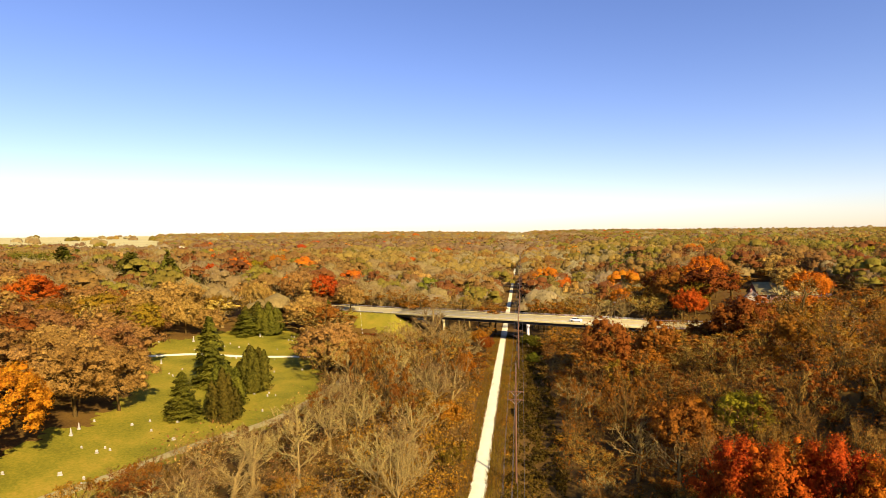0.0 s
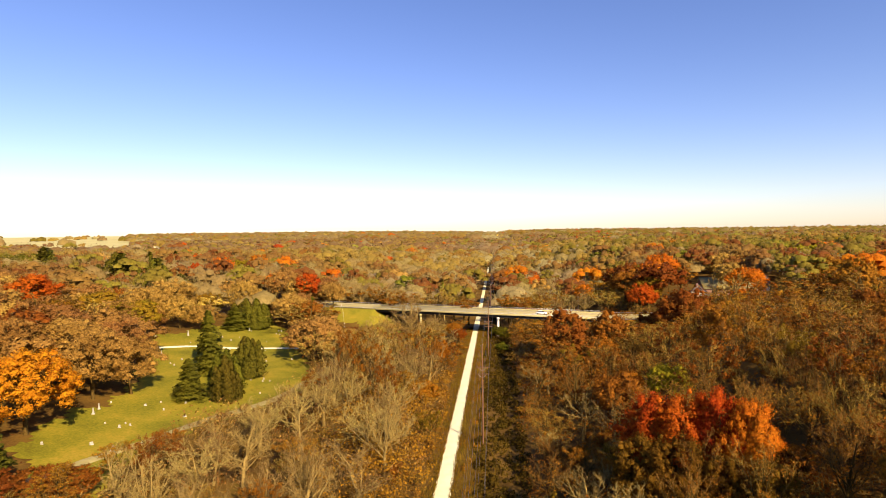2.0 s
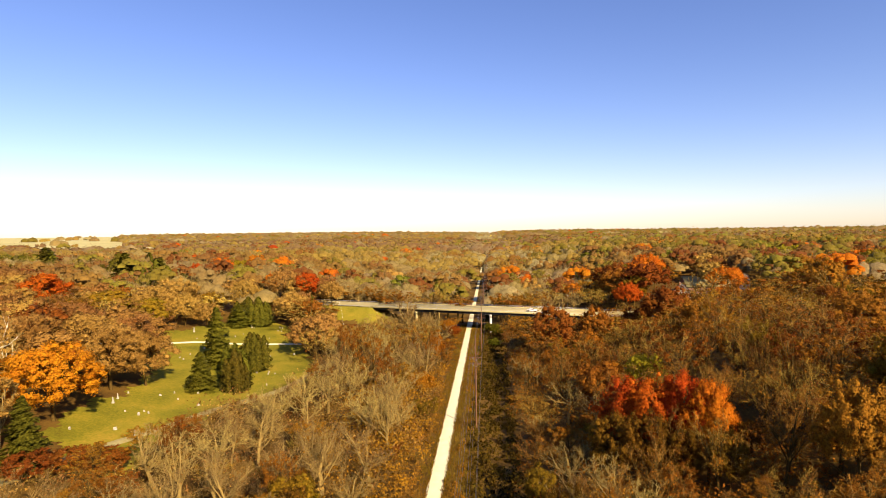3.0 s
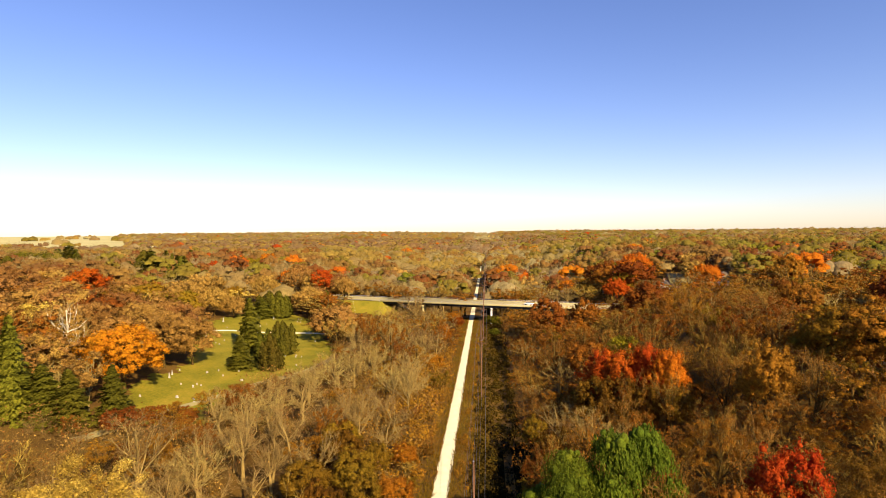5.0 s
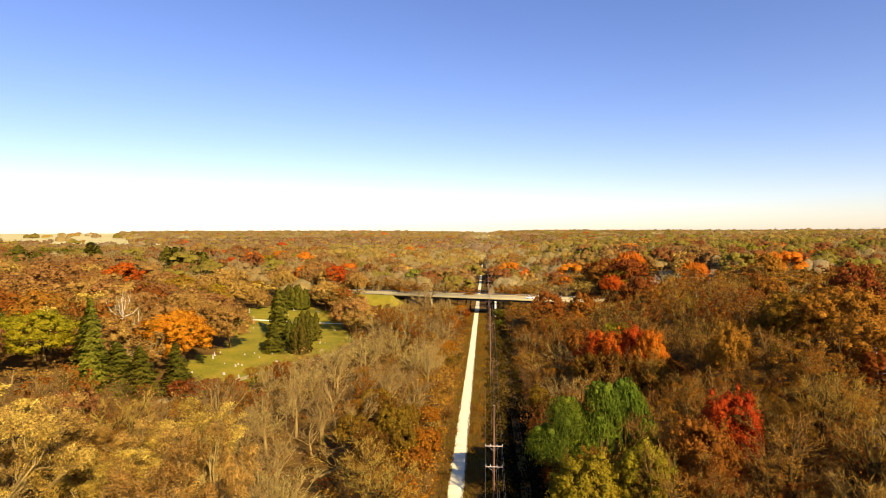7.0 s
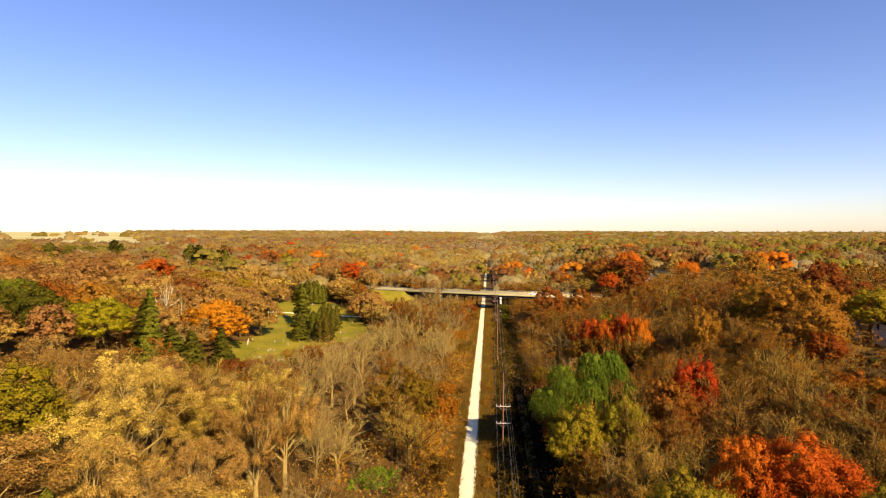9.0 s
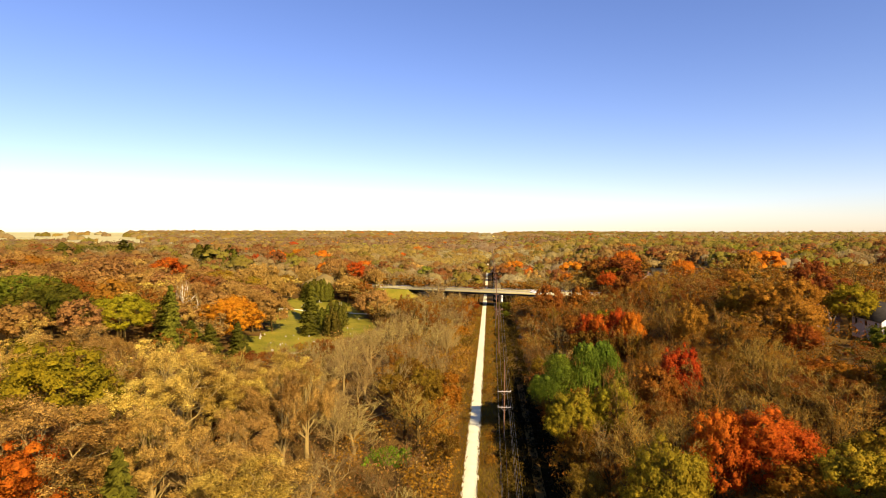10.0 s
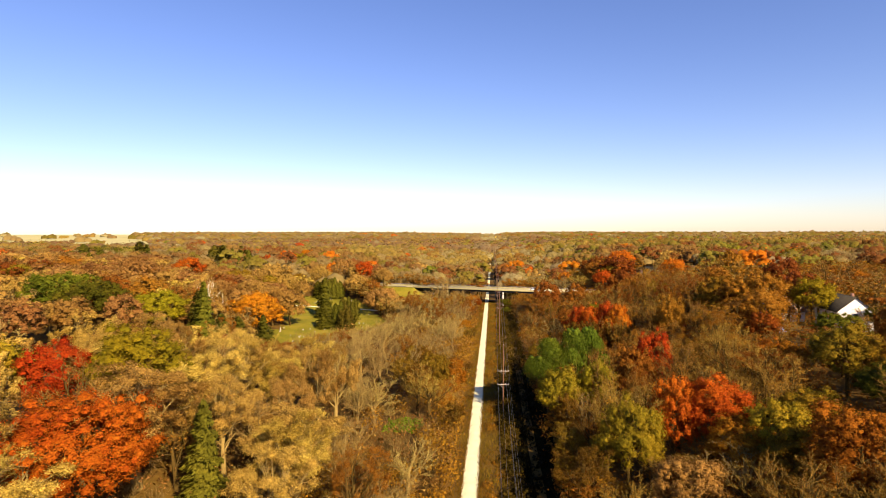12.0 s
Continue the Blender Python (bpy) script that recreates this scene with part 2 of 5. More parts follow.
def link_mesh(name, verts, tris=None, quads=None, mats=(), smooth=False):
    """One mesh from arrays."""
    me = bpy.data.meshes.new(name)
    verts = np.asarray(verts, dtype=np.float32)
    parts_, sizes = [], []
    for block, k in ((tris, 3), (quads, 4)):
        if block is not None and len(block):
            b = np.asarray(block, dtype=np.int32)
            parts_.append(b.ravel())
            sizes.append(np.full(len(b), k, dtype=np.int32))
    loops = np.concatenate(parts_)
    sizes = np.concatenate(sizes)
    me.vertices.add(len(verts))
    me.vertices.foreach_set("co", verts.ravel())
    me.loops.add(len(loops))
    me.loops.foreach_set("vertex_index", loops)
    me.polygons.add(len(sizes))
    me.polygons.foreach_set("loop_start", np.concatenate(([0], np.cumsum(sizes)[:-1])).astype(np.int32))
    me.polygons.foreach_set("loop_total", sizes)
    if smooth:
        me.polygons.foreach_set("use_smooth", np.ones(len(sizes), dtype=bool))
    me.update(calc_edges=True)
    for m in mats:
        me.materials.append(MATS[m])
    return me


class Geo:
    """Gathers vertices and faces of one mesh."""

    def __init__(self):
        self.v, self.t, self.q, self.n, self.nv = [], [], [], 0, []

    def add(self, v, tris=None, quads=None, normals=None):
        v = np.asarray(v, dtype=np.float64).reshape(-1, 3)
        if normals is not None:
            self.nv.append(normals)
        if tris is not None and len(tris):
            self.t.append(np.asarray(tris).reshape(-1, 3) + self.n)
        if quads is not None and len(quads):
            self.q.append(np.asarray(quads).reshape(-1, 4) + self.n)
        self.v.append(v)
        self.n += len(v)

    def mesh(self, name, mats, smooth=False):
        full = len(self.nv) > 0 and sum(len(a) for a in self.nv) == self.n
        me = link_mesh(name, np.concatenate(self.v), np.concatenate(self.t) if self.t else None,
                       np.concatenate(self.q) if self.q else None, mats, smooth or full)
        if full:
            att = me.attributes.new("custom_normal", "FLOAT_VECTOR", "POINT")
            att.data.foreach_set("vector", np.concatenate(self.nv).astype(np.float32).ravel())
        return me


def unit(a):
    return a / np.maximum(np.linalg.norm(a, axis=-1, keepdims=True), 1e-9)


def across(d):
    """Two unit vectors square to each row of d."""
    up = np.where(np.abs(d[:, 2:3]) < 0.9, np.array([[0.0, 0, 1]]), np.array([[1.0, 0, 0]]))
    a = unit(np.cross(d, up))
    return a, np.cross(d, a)


def tube(g, pts, radii, sides=6):
    """A tapered limb along points."""
    pts, radii = np.asarray(pts, float), np.asarray(radii, float)
    d = np.gradient(pts, axis=0)
    a, b = across(unit(d))
    ang = np.arange(sides) * 2 * np.pi / sides
    ring = pts[:, None] + radii[:, None, None] * (np.cos(ang)[None, :, None] * a[:, None] + np.sin(ang)[None, :, None] * b[:, None])
    k = len(pts)
    i, j = np.meshgrid(np.arange(k - 1), np.arange(sides), indexing="ij")
    i, j = i.ravel(), j.ravel()
    j2 = (j + 1) % sides
    g.add(ring.reshape(-1, 3), quads=np.stack([i * sides + j, i * sides + j2, (i + 1) * sides + j2, (i + 1) * sides + j], 1))


def spikes(g, p, d, length, r):
    """Thin three-sided twigs from points p along d."""
    n = len(p)
    d = unit(d)
    a, b = across(d)
    r = np.broadcast_to(np.asarray(r, float), (n,))[:, None]
    tip = p + d * np.broadcast_to(np.asarray(length, float), (n,))[:, None]
    v = np.stack([p + a * r, p - a * r * 0.5 + b * r * 0.87, p - a * r * 0.5 - b * r * 0.87, tip], 1)
    base = np.arange(n)[:, None] * 4
    t = np.concatenate([base + np.array([[0, 1, 3]]), base + np.array([[1, 2, 3]]), base + np.array([[2, 0, 3]])])
    g.add(v.reshape(-1, 3), tris=t, normals=np.stack([a, unit(-a * 0.5 + b * 0.87), unit(-a * 0.5 - b * 0.87), d], 1).reshape(-1, 3))


def slivers(g, p, d, length, r):
    """The thinnest twigs: one narrow sliver each."""
    d = unit(d)
    a, b = across(d)
    turn = np.arange(len(p))[:, None] * 2.4
    a = a * np.cos(turn) + b * np.sin(turn)
    v = np.stack([p + a * r, p - a * r, p + d * length[:, None]], 1)
    nn = unit(np.cross(d, a) + np.array([[0, 0, 0.6]]))
    g.add(v.reshape(-1, 3), tris=np.arange(len(p) * 3).reshape(-1, 3), normals=np.repeat(nn, 3, 0))


def cards(g, p, nrm, size, rng, long=1.3, axis=None, out=None):
    """Leaf clumps: small tilted leaves at p that face nrm."""
    n = len(p)
    nrm = unit(nrm)
    a, b = across(nrm)
    if axis is None:
        turn = rng.uniform(0, 2 * np.pi, n)[:, None]
        a, b = a * np.cos(turn) + b * np.sin(turn), -a * np.sin(turn) + b * np.cos(turn)
    else:
        a = unit(axis)
        b = unit(np.cross(nrm, a))
    s = np.broadcast_to(np.asarray(size, float), (n,))[:, None]
    jit = lambda: rng.uniform(0.7, 1.25, (n, 1))
    sag = nrm * s * 0.25
    v = np.stack([p - a * s * long * 0.62 * jit() - sag, p + a * s * long * 0.42 * jit() - b * s * 0.5 * jit(), p + a * s * 0.42 * jit() + b * s * 0.55 * jit() + sag], 1)
    face = np.cross(v[:, 1] - v[:, 0], v[:, 2] - v[:, 0])
    turned_over = (face * nrm).sum(1) < 0
    v[turned_over] = v[turned_over][:, [0, 2, 1]]
    base = np.arange(n)[:, None] * 3
    soft_n = unit(nrm + (1.1 * unit(out) if out is not None else 0))
    g.add(v.reshape(-1, 3), tris=base + np.array([[0, 1, 2]]), normals=np.repeat(soft_n, 3, 0))


def box(g, x0, y0, z0, x1, y1, z1):
    v = [(x, y, z) for z in (z0, z1) for y in (y0, y1) for x in (x0, x1)]
    g.add(v, quads=[(0, 2, 3, 1), (4, 5, 7, 6), (0, 1, 5, 4), (2, 6, 7, 3), (0, 4, 6, 2), (1, 3, 7, 5)])


RING = np.array([(math.cos(a) * r, math.sin(a) * r, z) for z, r in ((-0.35, 0.9), (0.25, 0.95), (0.72, 0.62)) for a in np.arange(7) * 2 * math.pi / 7] + [(0, 0, 1.0)])
def ring_faces(sides, rings):
    """Triangles of a knob: rings of the same number of points, closed by one on top."""
    t = [q for k in range(rings - 1) for a in range(sides)
         for q in ((k * sides + a, k * sides + (a + 1) % sides, (k + 1) * sides + (a + 1) % sides), (k * sides + a, (k + 1) * sides + (a + 1) % sides, (k + 1) * sides + a))]
    return np.array(t + [((rings - 1) * sides + a, (rings - 1) * sides + (a + 1) % sides, rings * sides) for a in range(sides)])


RING_T = ring_faces(7, 3)
LITE = np.array([(math.cos(a) * r, math.sin(a) * r, z) for z, r in ((-0.35, 0.92), (0.45, 0.80)) for a in np.arange(5) * 2 * math.pi / 5] + [(0, 0, 0.98)])
LITE_T = ring_faces(5, 2)


def hearts(g, centres, radii, squash=0.82, ring=RING, faces=RING_T, lift=0.0):
    """The dense inside of leaf lobes, behind the outer leaves."""
    centres, radii = np.asarray(centres, float), np.asarray(radii, float)
    n, k = len(centres), len(ring)
    rag = 1 + 0.16 * np.sin(np.arange(n * k).reshape(n, k, 1) * 2.39)
    a = np.arange(n) * 2.4 + centres[:, 0]
    c, w = np.cos(a)[:, None], np.sin(a)[:, None]
    turned = np.stack([ring[None, :, 0] * c - ring[None, :, 1] * w, ring[None, :, 0] * w + ring[None, :, 1] * c, np.broadcast_to(ring[None, :, 2], (n, k))], -1)
    v = centres[:, None] + turned * radii[:, None, None] * np.array([1, 1, squash]) * rag
    g.add(v.reshape(-1, 3), tris=(np.arange(n)[:, None, None] * k + faces[None]).reshape(-1, 3), normals=unit(turned + np.array([0, 0, lift])).reshape(-1, 3))


def part(name, geo, material, parent, label="", smooth=False):
    ob = new(name, geo.mesh(name, [material], smooth))
    ob.parent = parent
    if label:
        ob["label"] = label
    return ob


def bevelled(g, x0, y0, z0, x1, y1, z1, w=0.03):
    """A box with its upright and top edges cut."""
    bm = bmesh.new()
    bmesh.ops.create_cube(bm, size=1, matrix=Matrix.LocRotScale(((x0 + x1) / 2, (y0 + y1) / 2, (z0 + z1) / 2), None, (x1 - x0, y1 - y0, z1 - z0)))
    bmesh.ops.bevel(bm, geom=bm.edges[:], offset=w, segments=1, affect="EDGES")
    bmesh.ops.triangulate(bm, faces=bm.faces[:])
    bm.verts.index_update()
    g.add([v.co[:] for v in bm.verts], tris=[[v.index for v in f.verts] for f in bm.faces])
    bm.free()


# ---- the lie of the land ----
SLOPE = -0.28                      # the road's line against the trail's
ROAD_TURN = math.degrees(math.atan(SLOPE))
COS = math.cos(math.radians(ROAD_TURN))
DECK_L, DECK_R, ROAD_HALF = -45.0, 52.0, 7.3


def step(a, b, v):
    """Smooth rise from 0 at a to 1 at b (a may be the larger)."""
    t = np.clip((v - a) / (b - a), 0, 1)
    return t * t * (3 - 2 * t)


def road_y(x):
    return 223.2 + SLOPE * np.asarray(x, float)


def road_z(x):
    return 9.0 + 2.4 * step(50, 120, np.asarray(x, float)) + 0.6 * step(60, 160, -np.asarray(x, float))


def land(x, y):
    x, y = np.asarray(x, float), np.asarray(y, float)
    m = step(-10, 70, y)
    base = 8.5 * step(0, 1, (-x - 18 - 26 * m) / (50 + 41 * m)) * (1 - 0.6 * step(420, 800, y)) + 16.5 * step(20, 82, x) * step(170, 110, y) + 15.5 * step(35, 105, x) * step(110, 170, y) * (1 - 0.45 * step(450, 1100, y))
    base = base + 3 * step(150, 320, x) + 5 * step(-120, -200, x) * step(480, 380, y)
    base = base + step(25, 60, np.abs(x)) * (0.5 * np.sin(x * 0.05 + 1) * np.sin(y * 0.043) + 0.2 * np.sin(x * 0.17 + y * 0.11))
    base = base - 1.2 * np.exp(-((x - 12) / 2.2) ** 2) * step(-500, -400, y)
    d = np.abs(y - road_y(x)) * COS
    top = road_z(x) - 0.35
    emb = top - np.maximum(0, d - ROAD_HALF - 1.5) / 2.0
    emb = np.where((x > DECK_L) & (x < 0), emb - 1.2 - (x - DECK_L) * 0.62, emb)
    emb = np.where((x < DECK_R) & (x >= 0), emb - 1.2 - (DECK_R - x) * 0.62, emb)
    near_road = np.where(d < 60, emb, -50)
    out = np.maximum(base, near_road)
    out = np.where(d < ROAD_HALF + 1.0, np.where((x < DECK_L - 0.5) | (x > DECK_R + 0.5), top, np.minimum(out, road_z(x) - 1.9)), out)
    far = step(900, 3500, np.hypot(x, y))
    hills = 7 * (0.5 + 0.5 * np.sin(x * 0.0021 + 0.7) * np.cos(y * 0.0017)) * step(-900, 100, x)
    return out + far * hills + 24 * step(2000, 4600, y) * step(100, -900, x)


def ground_coords(lo, hi, a, b, fine, grow):
    c = list(np.arange(a, b + 0.01, fine))
    s, p = fine, a
    while p > lo:
        s *= grow
        p -= s
        c.insert(0, max(p, lo))
    s, p = fine, b
    while p < hi:
        s *= grow
        p += s
        c.append(min(p, hi))
    return np.array(c)


gx = ground_coords(-4900, 4900, -140, 130, 2.6, 1.14)
gy = ground_coords(-900, 4900, -110, 270, 2.6, 1.14)
GX, GY = np.meshgrid(gx, gy)
GZ = land(GX, GY)
nx, ny = len(gx), len(gy)
ii, jj = np.meshgrid(np.arange(nx - 1), np.arange(ny - 1))
ii, jj = ii.ravel(), jj.ravel()
ground = new("ground", link_mesh("ground", np.stack([GX, GY, GZ], -1).reshape(-1, 3), None,
             np.stack([jj * nx + ii, jj * nx + ii + 1, (jj + 1) * nx + ii + 1, (jj + 1) * nx + ii], 1), ["litter"], True))
tagged(ground, "brown woodland floor of fallen leaves and dry grass", "ground", kind="structure")


def draped(name, points, widths, material, lift, label, category, across_n=4, flat=False):
    """A strip laid on the land along a line of points."""
    pts = np.asarray(points, float)
    seg = np.concatenate(([0], np.cumsum(np.linalg.norm(np.diff(pts, axis=0), axis=1))))
    n = max(8, int(seg[-1] / 1.6))
    s = np.linspace(0, seg[-1], n)
    px, py = np.interp(s, seg, pts[:, 0]), np.interp(s, seg, pts[:, 1])
    k = 9
    if len(pts) > 2:
        pad = np.ones(k) / k
        px2, py2 = np.convolve(np.pad(px, k // 2, mode="edge"), pad, "valid"), np.convolve(np.pad(py, k // 2, mode="edge"), pad, "valid")
        px, py = px2, py2
    w = np.interp(s, seg, widths) * (1 + 0.05 * np.sin(s * 0.9) + 0.04 * np.sin(s * 2.3))
    dx, dy = np.gradient(px), np.gradient(py)
    l = np.hypot(dx, dy)
    ox, oy = -dy / l, dx / l
    u = np.linspace(-0.5, 0.5, across_n + 1)
    X = px[:, None] + ox[:, None] * u * w[:, None]
    Y = py[:, None] + oy[:, None] * u * w[:, None]
    Z = land(X, Y) + lift * (1 - (2 * u) ** 4 * 0.9)
    m = across_n + 1
    i, j = np.meshgrid(np.arange(n - 1), np.arange(across_n), indexing="ij")
    i, j = i.ravel(), j.ravel()
    me = link_mesh(name, np.stack([X, Y, Z], -1).reshape(-1, 3), None, np.stack([i * m + j, i * m + j + 1, (i + 1) * m + j + 1, (i + 1) * m + j], 1), [material], True)
    return tagged(new(name, me), label, category, kind="structure")


TRAIL_W = 2.85
draped("pavement_trail", [(0, -140), (0, 215), (0, 260), (0, 880)], [TRAIL_W, TRAIL_W, 2.2, 1.8], "limestone_grit", 0.12, "pale crushed limestone trail running dead straight", "trail")
draped("pavement_cemetery_front", [(-76, 50), (-68, 77), (-60, 96), (-53.3, 109.5), (-48.5, 121.5), (-46, 140), (-45, 158)], [3.0] * 7, "gravel", 0.2, "pale gravel lane along the cemetery lawn", "lane")
draped("pavement_cemetery_back", [(-140, 132), (-118, 146), (-105, 153.4), (-96, 160.6), (-80, 171), (-69, 177.3), (-59, 184.5)], [2.6] * 7, "limestone_grit", 0.2, "pale gravel lane crossing the cemetery", "lane")

# near-black ground strips: the wood's shade over the corridor, painted as colour
rough_material("shade_soil", [(0.0048, 0.004, 0.00175), (0.0088, 0.0076, 0.0028), (0.014, 0.0128, 0.0042)], 0.4, fine=12)
MATS["shade_soil"].node_tree.nodes["Principled BSDF"].inputs["Specular IOR Level"].default_value = 0.0
draped("ground_shade_far", [(8.4, 240), (8.4, 880)], [6.6, 6.6], "shade_soil", 0.12, "strip darkened in its colour as shade beside the trail past the bridge", "ditch", 4)
draped("ground_shade", [(13.2, -135), (13.2, 62)], [9.6, 9.6], "shade_soil", 0.12, "strip blackened in its colour as tree shade under the power line", "ditch", 6)

# the cemetery lawn
LAWN = [(-56, 66), (-66, 64), (-82, 76), (-88, 92), (-84, 108), (-92, 126), (-100, 143), (-112, 150), (-118, 165), (-108, 176), (-104, 196), (-94, 217), (-84, 213), (-72, 200),
        (-57, 169), (-46, 140), (-44, 131), (-48, 120), (-54, 104), (-59, 92), (-60, 80)]


def inside(poly, x, y):
    x, y = np.asarray(x, float), np.asarray(y, float)
    res = np.zeros(x.shape, bool)
    for (x0, y0), (x1, y1) in zip(poly, poly[1:] + poly[:1]):
        hit = (y0 > y) != (y1 > y)
        res ^= hit & (x < (x1 - x0) * (y - y0) / ((y1 - y0) if y1 != y0 else 1e-9) + x0)
    return res


def lawn_sheet(name, poly, material, lift, label, category, pitch=1.5):
    xs = np.arange(min(p[0] for p in poly) - 2, max(p[0] for p in poly) + 2, pitch)
    ys = np.arange(min(p[1] for p in poly) - 2, max(p[1] for p in poly) + 2, pitch)
    X, Y = np.meshgrid(xs, ys)
    X = X + 0.4 * np.sin(Y * 1.7)
    Y = Y + 0.4 * np.sin(X * 1.3)
    keep = inside(poly, X[:-1, :-1] + pitch / 2 + 1.5 * np.sin(Y[:-1, :-1] * 0.6), Y[:-1, :-1] + pitch / 2 + 1.5 * np.sin(X[:-1, :-1] * 0.5))
    n = X.shape[1]
    i, j = np.nonzero(keep)
    q = np.stack([i * n + j, i * n + j + 1, (i + 1) * n + j + 1, (i + 1) * n + j], 1)
    used, back = np.unique(q.ravel(), return_inverse=True)
    v = np.stack([X, Y, land(X, Y) + lift], -1).reshape(-1, 3)[used]
    return tagged(new(name, link_mesh(name, v, None, back.reshape(-1, 4), [material], True)), label, category, kind="structure")


lawn_sheet("ground_lawn", LAWN, "lawn", 0.09, "mown green cemetery lawn with yellowing patches", "lawn")
BANK = [(-66, 243), (-40, 230), (-32, 222), (-38, 211), (-47, 212), (-62, 224), (-71, 236)]
lawn_sheet("ground_bank", BANK, "lawn", 0.15, "grassy green embankment beside the bridge", "embankment")

# straw fields at the edge of the wood
fx, fy = np.meshgrid(np.linspace(0, 1, 30), np.linspace(0, 1, 30))
FY = 1550 + fy * 3250
FX = -(0.62 + 0.62 * fx) * FY
i, j = [a.ravel() for a in np.meshgrid(np.arange(29), np.arange(29), indexing="ij")]
field = new("ground_field", link_mesh("ground_field", np.stack([FX, FY, land(FX, FY) + 2], -1).reshape(-1, 3), None,
            np.stack([i * 30 + j, i * 30 + j + 1, (i + 1) * 30 + j + 1, (i + 1) * 30 + j], 1), ["straw_field"]))
tagged(field, "pale harvested straw-coloured farm fields", "field", kind="structure")

fx, fy = np.meshgrid(np.linspace(0, 1, 40), np.linspace(0, 1, 8))
FY = 3600 + fy * 1250
FX = (-0.66 + 1.5 * fx) * FY
i, j = [a.ravel() for a in np.meshgrid(np.arange(7), np.arange(39), indexing="ij")]
field = new("ground_far_field", link_mesh("ground_far_field", np.stack([FX, FY, land(FX, FY) + 6], -1).reshape(-1, 3), None,
            np.stack([i * 40 + j, i * 40 + j + 1, (i + 1) * 40 + j + 1, (i + 1) * 40 + j], 1), ["straw_field"]))
tagged(field, "pale harvested fields on the horizon", "field", kind="structure")

# ---- trees ----


def frame_tree(rng, H, R, limbs, low, vase, lod=0, stout=1.0, skirt=False):
    """Trunk, limbs and boughs of a broadleaved tree; returns its mesh data, the lobes of the crown and the boughs."""
    g = Geo()
    r0 = (0.020 * H + 0.04) * stout
    bend = rng.normal(0, 0.25, (4, 2))
    bend[0] = 0
    tz = np.array([-0.4, 0.25 * H, 0.5 * H, 0.72 * H])
    trunk = np.column_stack([np.cumsum(bend, 0), tz])
    tube(g, trunk, [r0 * 1.35, r0, r0 * 0.7, r0 * 0.3], (7, 5, 4)[lod])
    lobes, boughs, ends = [], [], []
    for k in range(limbs):
        a = 2 * np.pi * (k * 0.382 + rng.uniform(-0.08, 0.08))
        f = rng.uniform(low, 0.62)
        s = np.array([np.interp(f * H, tz, trunk[:, 0]), np.interp(f * H, tz, trunk[:, 1]), f * H])
        tier = k % 3
        reach = R * rng.uniform(0.55, 0.74) * (0.5 if tier == 2 else 1.0)
        top = H * (rng.uniform(0.40, 0.55), rng.uniform(0.56, 0.70), rng.uniform(0.76, 0.86))[tier]
        if skirt and tier == 0:
            top = H * rng.uniform(0.24, 0.36)
        if vase:
            top = H * rng.uniform(0.62, 0.84)
        e = np.array([math.cos(a) * reach, math.sin(a) * reach, max(top, f * H * 0.9 + 0.02 * H)])
        mid = (s + e) / 2 + np.array([math.cos(a) * reach * 0.12, math.sin(a) * reach * 0.12, -0.02 * H]) + rng.normal(0, 0.2, 3)
        if lod < 1:
            tube(g, [s, mid, e], [r0 * 0.42, r0 * 0.28, r0 * 0.13], 5)
        else:
            ends.append((s, e, r0 * 0.36))
        lobes.append((e, R * rng.uniform(0.34, 0.46)))
        for _ in range((5, 5, 3)[lod]):
            s2 = mid + (e - mid) * rng.uniform(-0.3, 1)
            d = unit((e - s)[None])[0] + rng.normal(0, 0.6, 3) + np.array([0, 0, 0.35])
            e2 = s2 + unit(d[None])[0] * R * rng.uniform(0.3, 0.55)
            e2[2] = min(e2[2], H)
            ends.append((s2, e2, r0 * 0.15))
            boughs.append((s2, e2))
        boughs.append((mid, e))
    p0, p1 = np.array([q[0] for q in ends]), np.array([q[1] for q in ends])
    spikes(g, p0, p1 - p0, np.linalg.norm(p1 - p0, axis=1), np.array([q[2] for q in ends]))
    lobes.append((np.array([0, 0, H * 0.85]), R * 0.40))
    boughs.append((trunk[2], trunk[3]))
    return g, lobes, boughs


def lobe_points(rng, lobes, n, fill=0.35):
    """Points on the outsides of the crown's lobes, with the way out at each."""
    w = np.array([r * r for _, r in lobes])
    which = rng.choice(len(lobes), n, p=w / w.sum())
    c = np.array([e for e, _ in lobes])[which]
    r = np.array([q for _, q in lobes])[which][:, None]
    d = unit(rng.normal(0, 1, (n, 3)) + np.array([[0, 0, 0.35]]))
    rough_d = 1 + 0.16 * np.sin(d[:, :1] * 7 + c[:, :1]) * np.sin(d[:, 1:2] * 6 + c[:, 1:2])
    p = c + d * r * rough_d * (1 - fill * rng.uniform(0, 1, (n, 1)) ** 1.6) * np.array([[1, 1, 0.82]])
    return p, d


def fork(rng, p, d, length, n, spread, lift, lo=0.25):
    """Where n shoots leave each branch, and which way they go."""
    k = len(p)
    u = rng.uniform(lo, 1.0, (k, n, 1))
    start = p[:, None] + d[:, None] * length[:, None, None] * u
    way = unit(d[:, None] + rng.normal(0, spread, (k, n, 3)) + np.array([0, 0, lift]))
    return start.reshape(-1, 3), way.reshape(-1, 3), np.repeat(length, n) * (1.15 - 0.55 * u.reshape(-1))


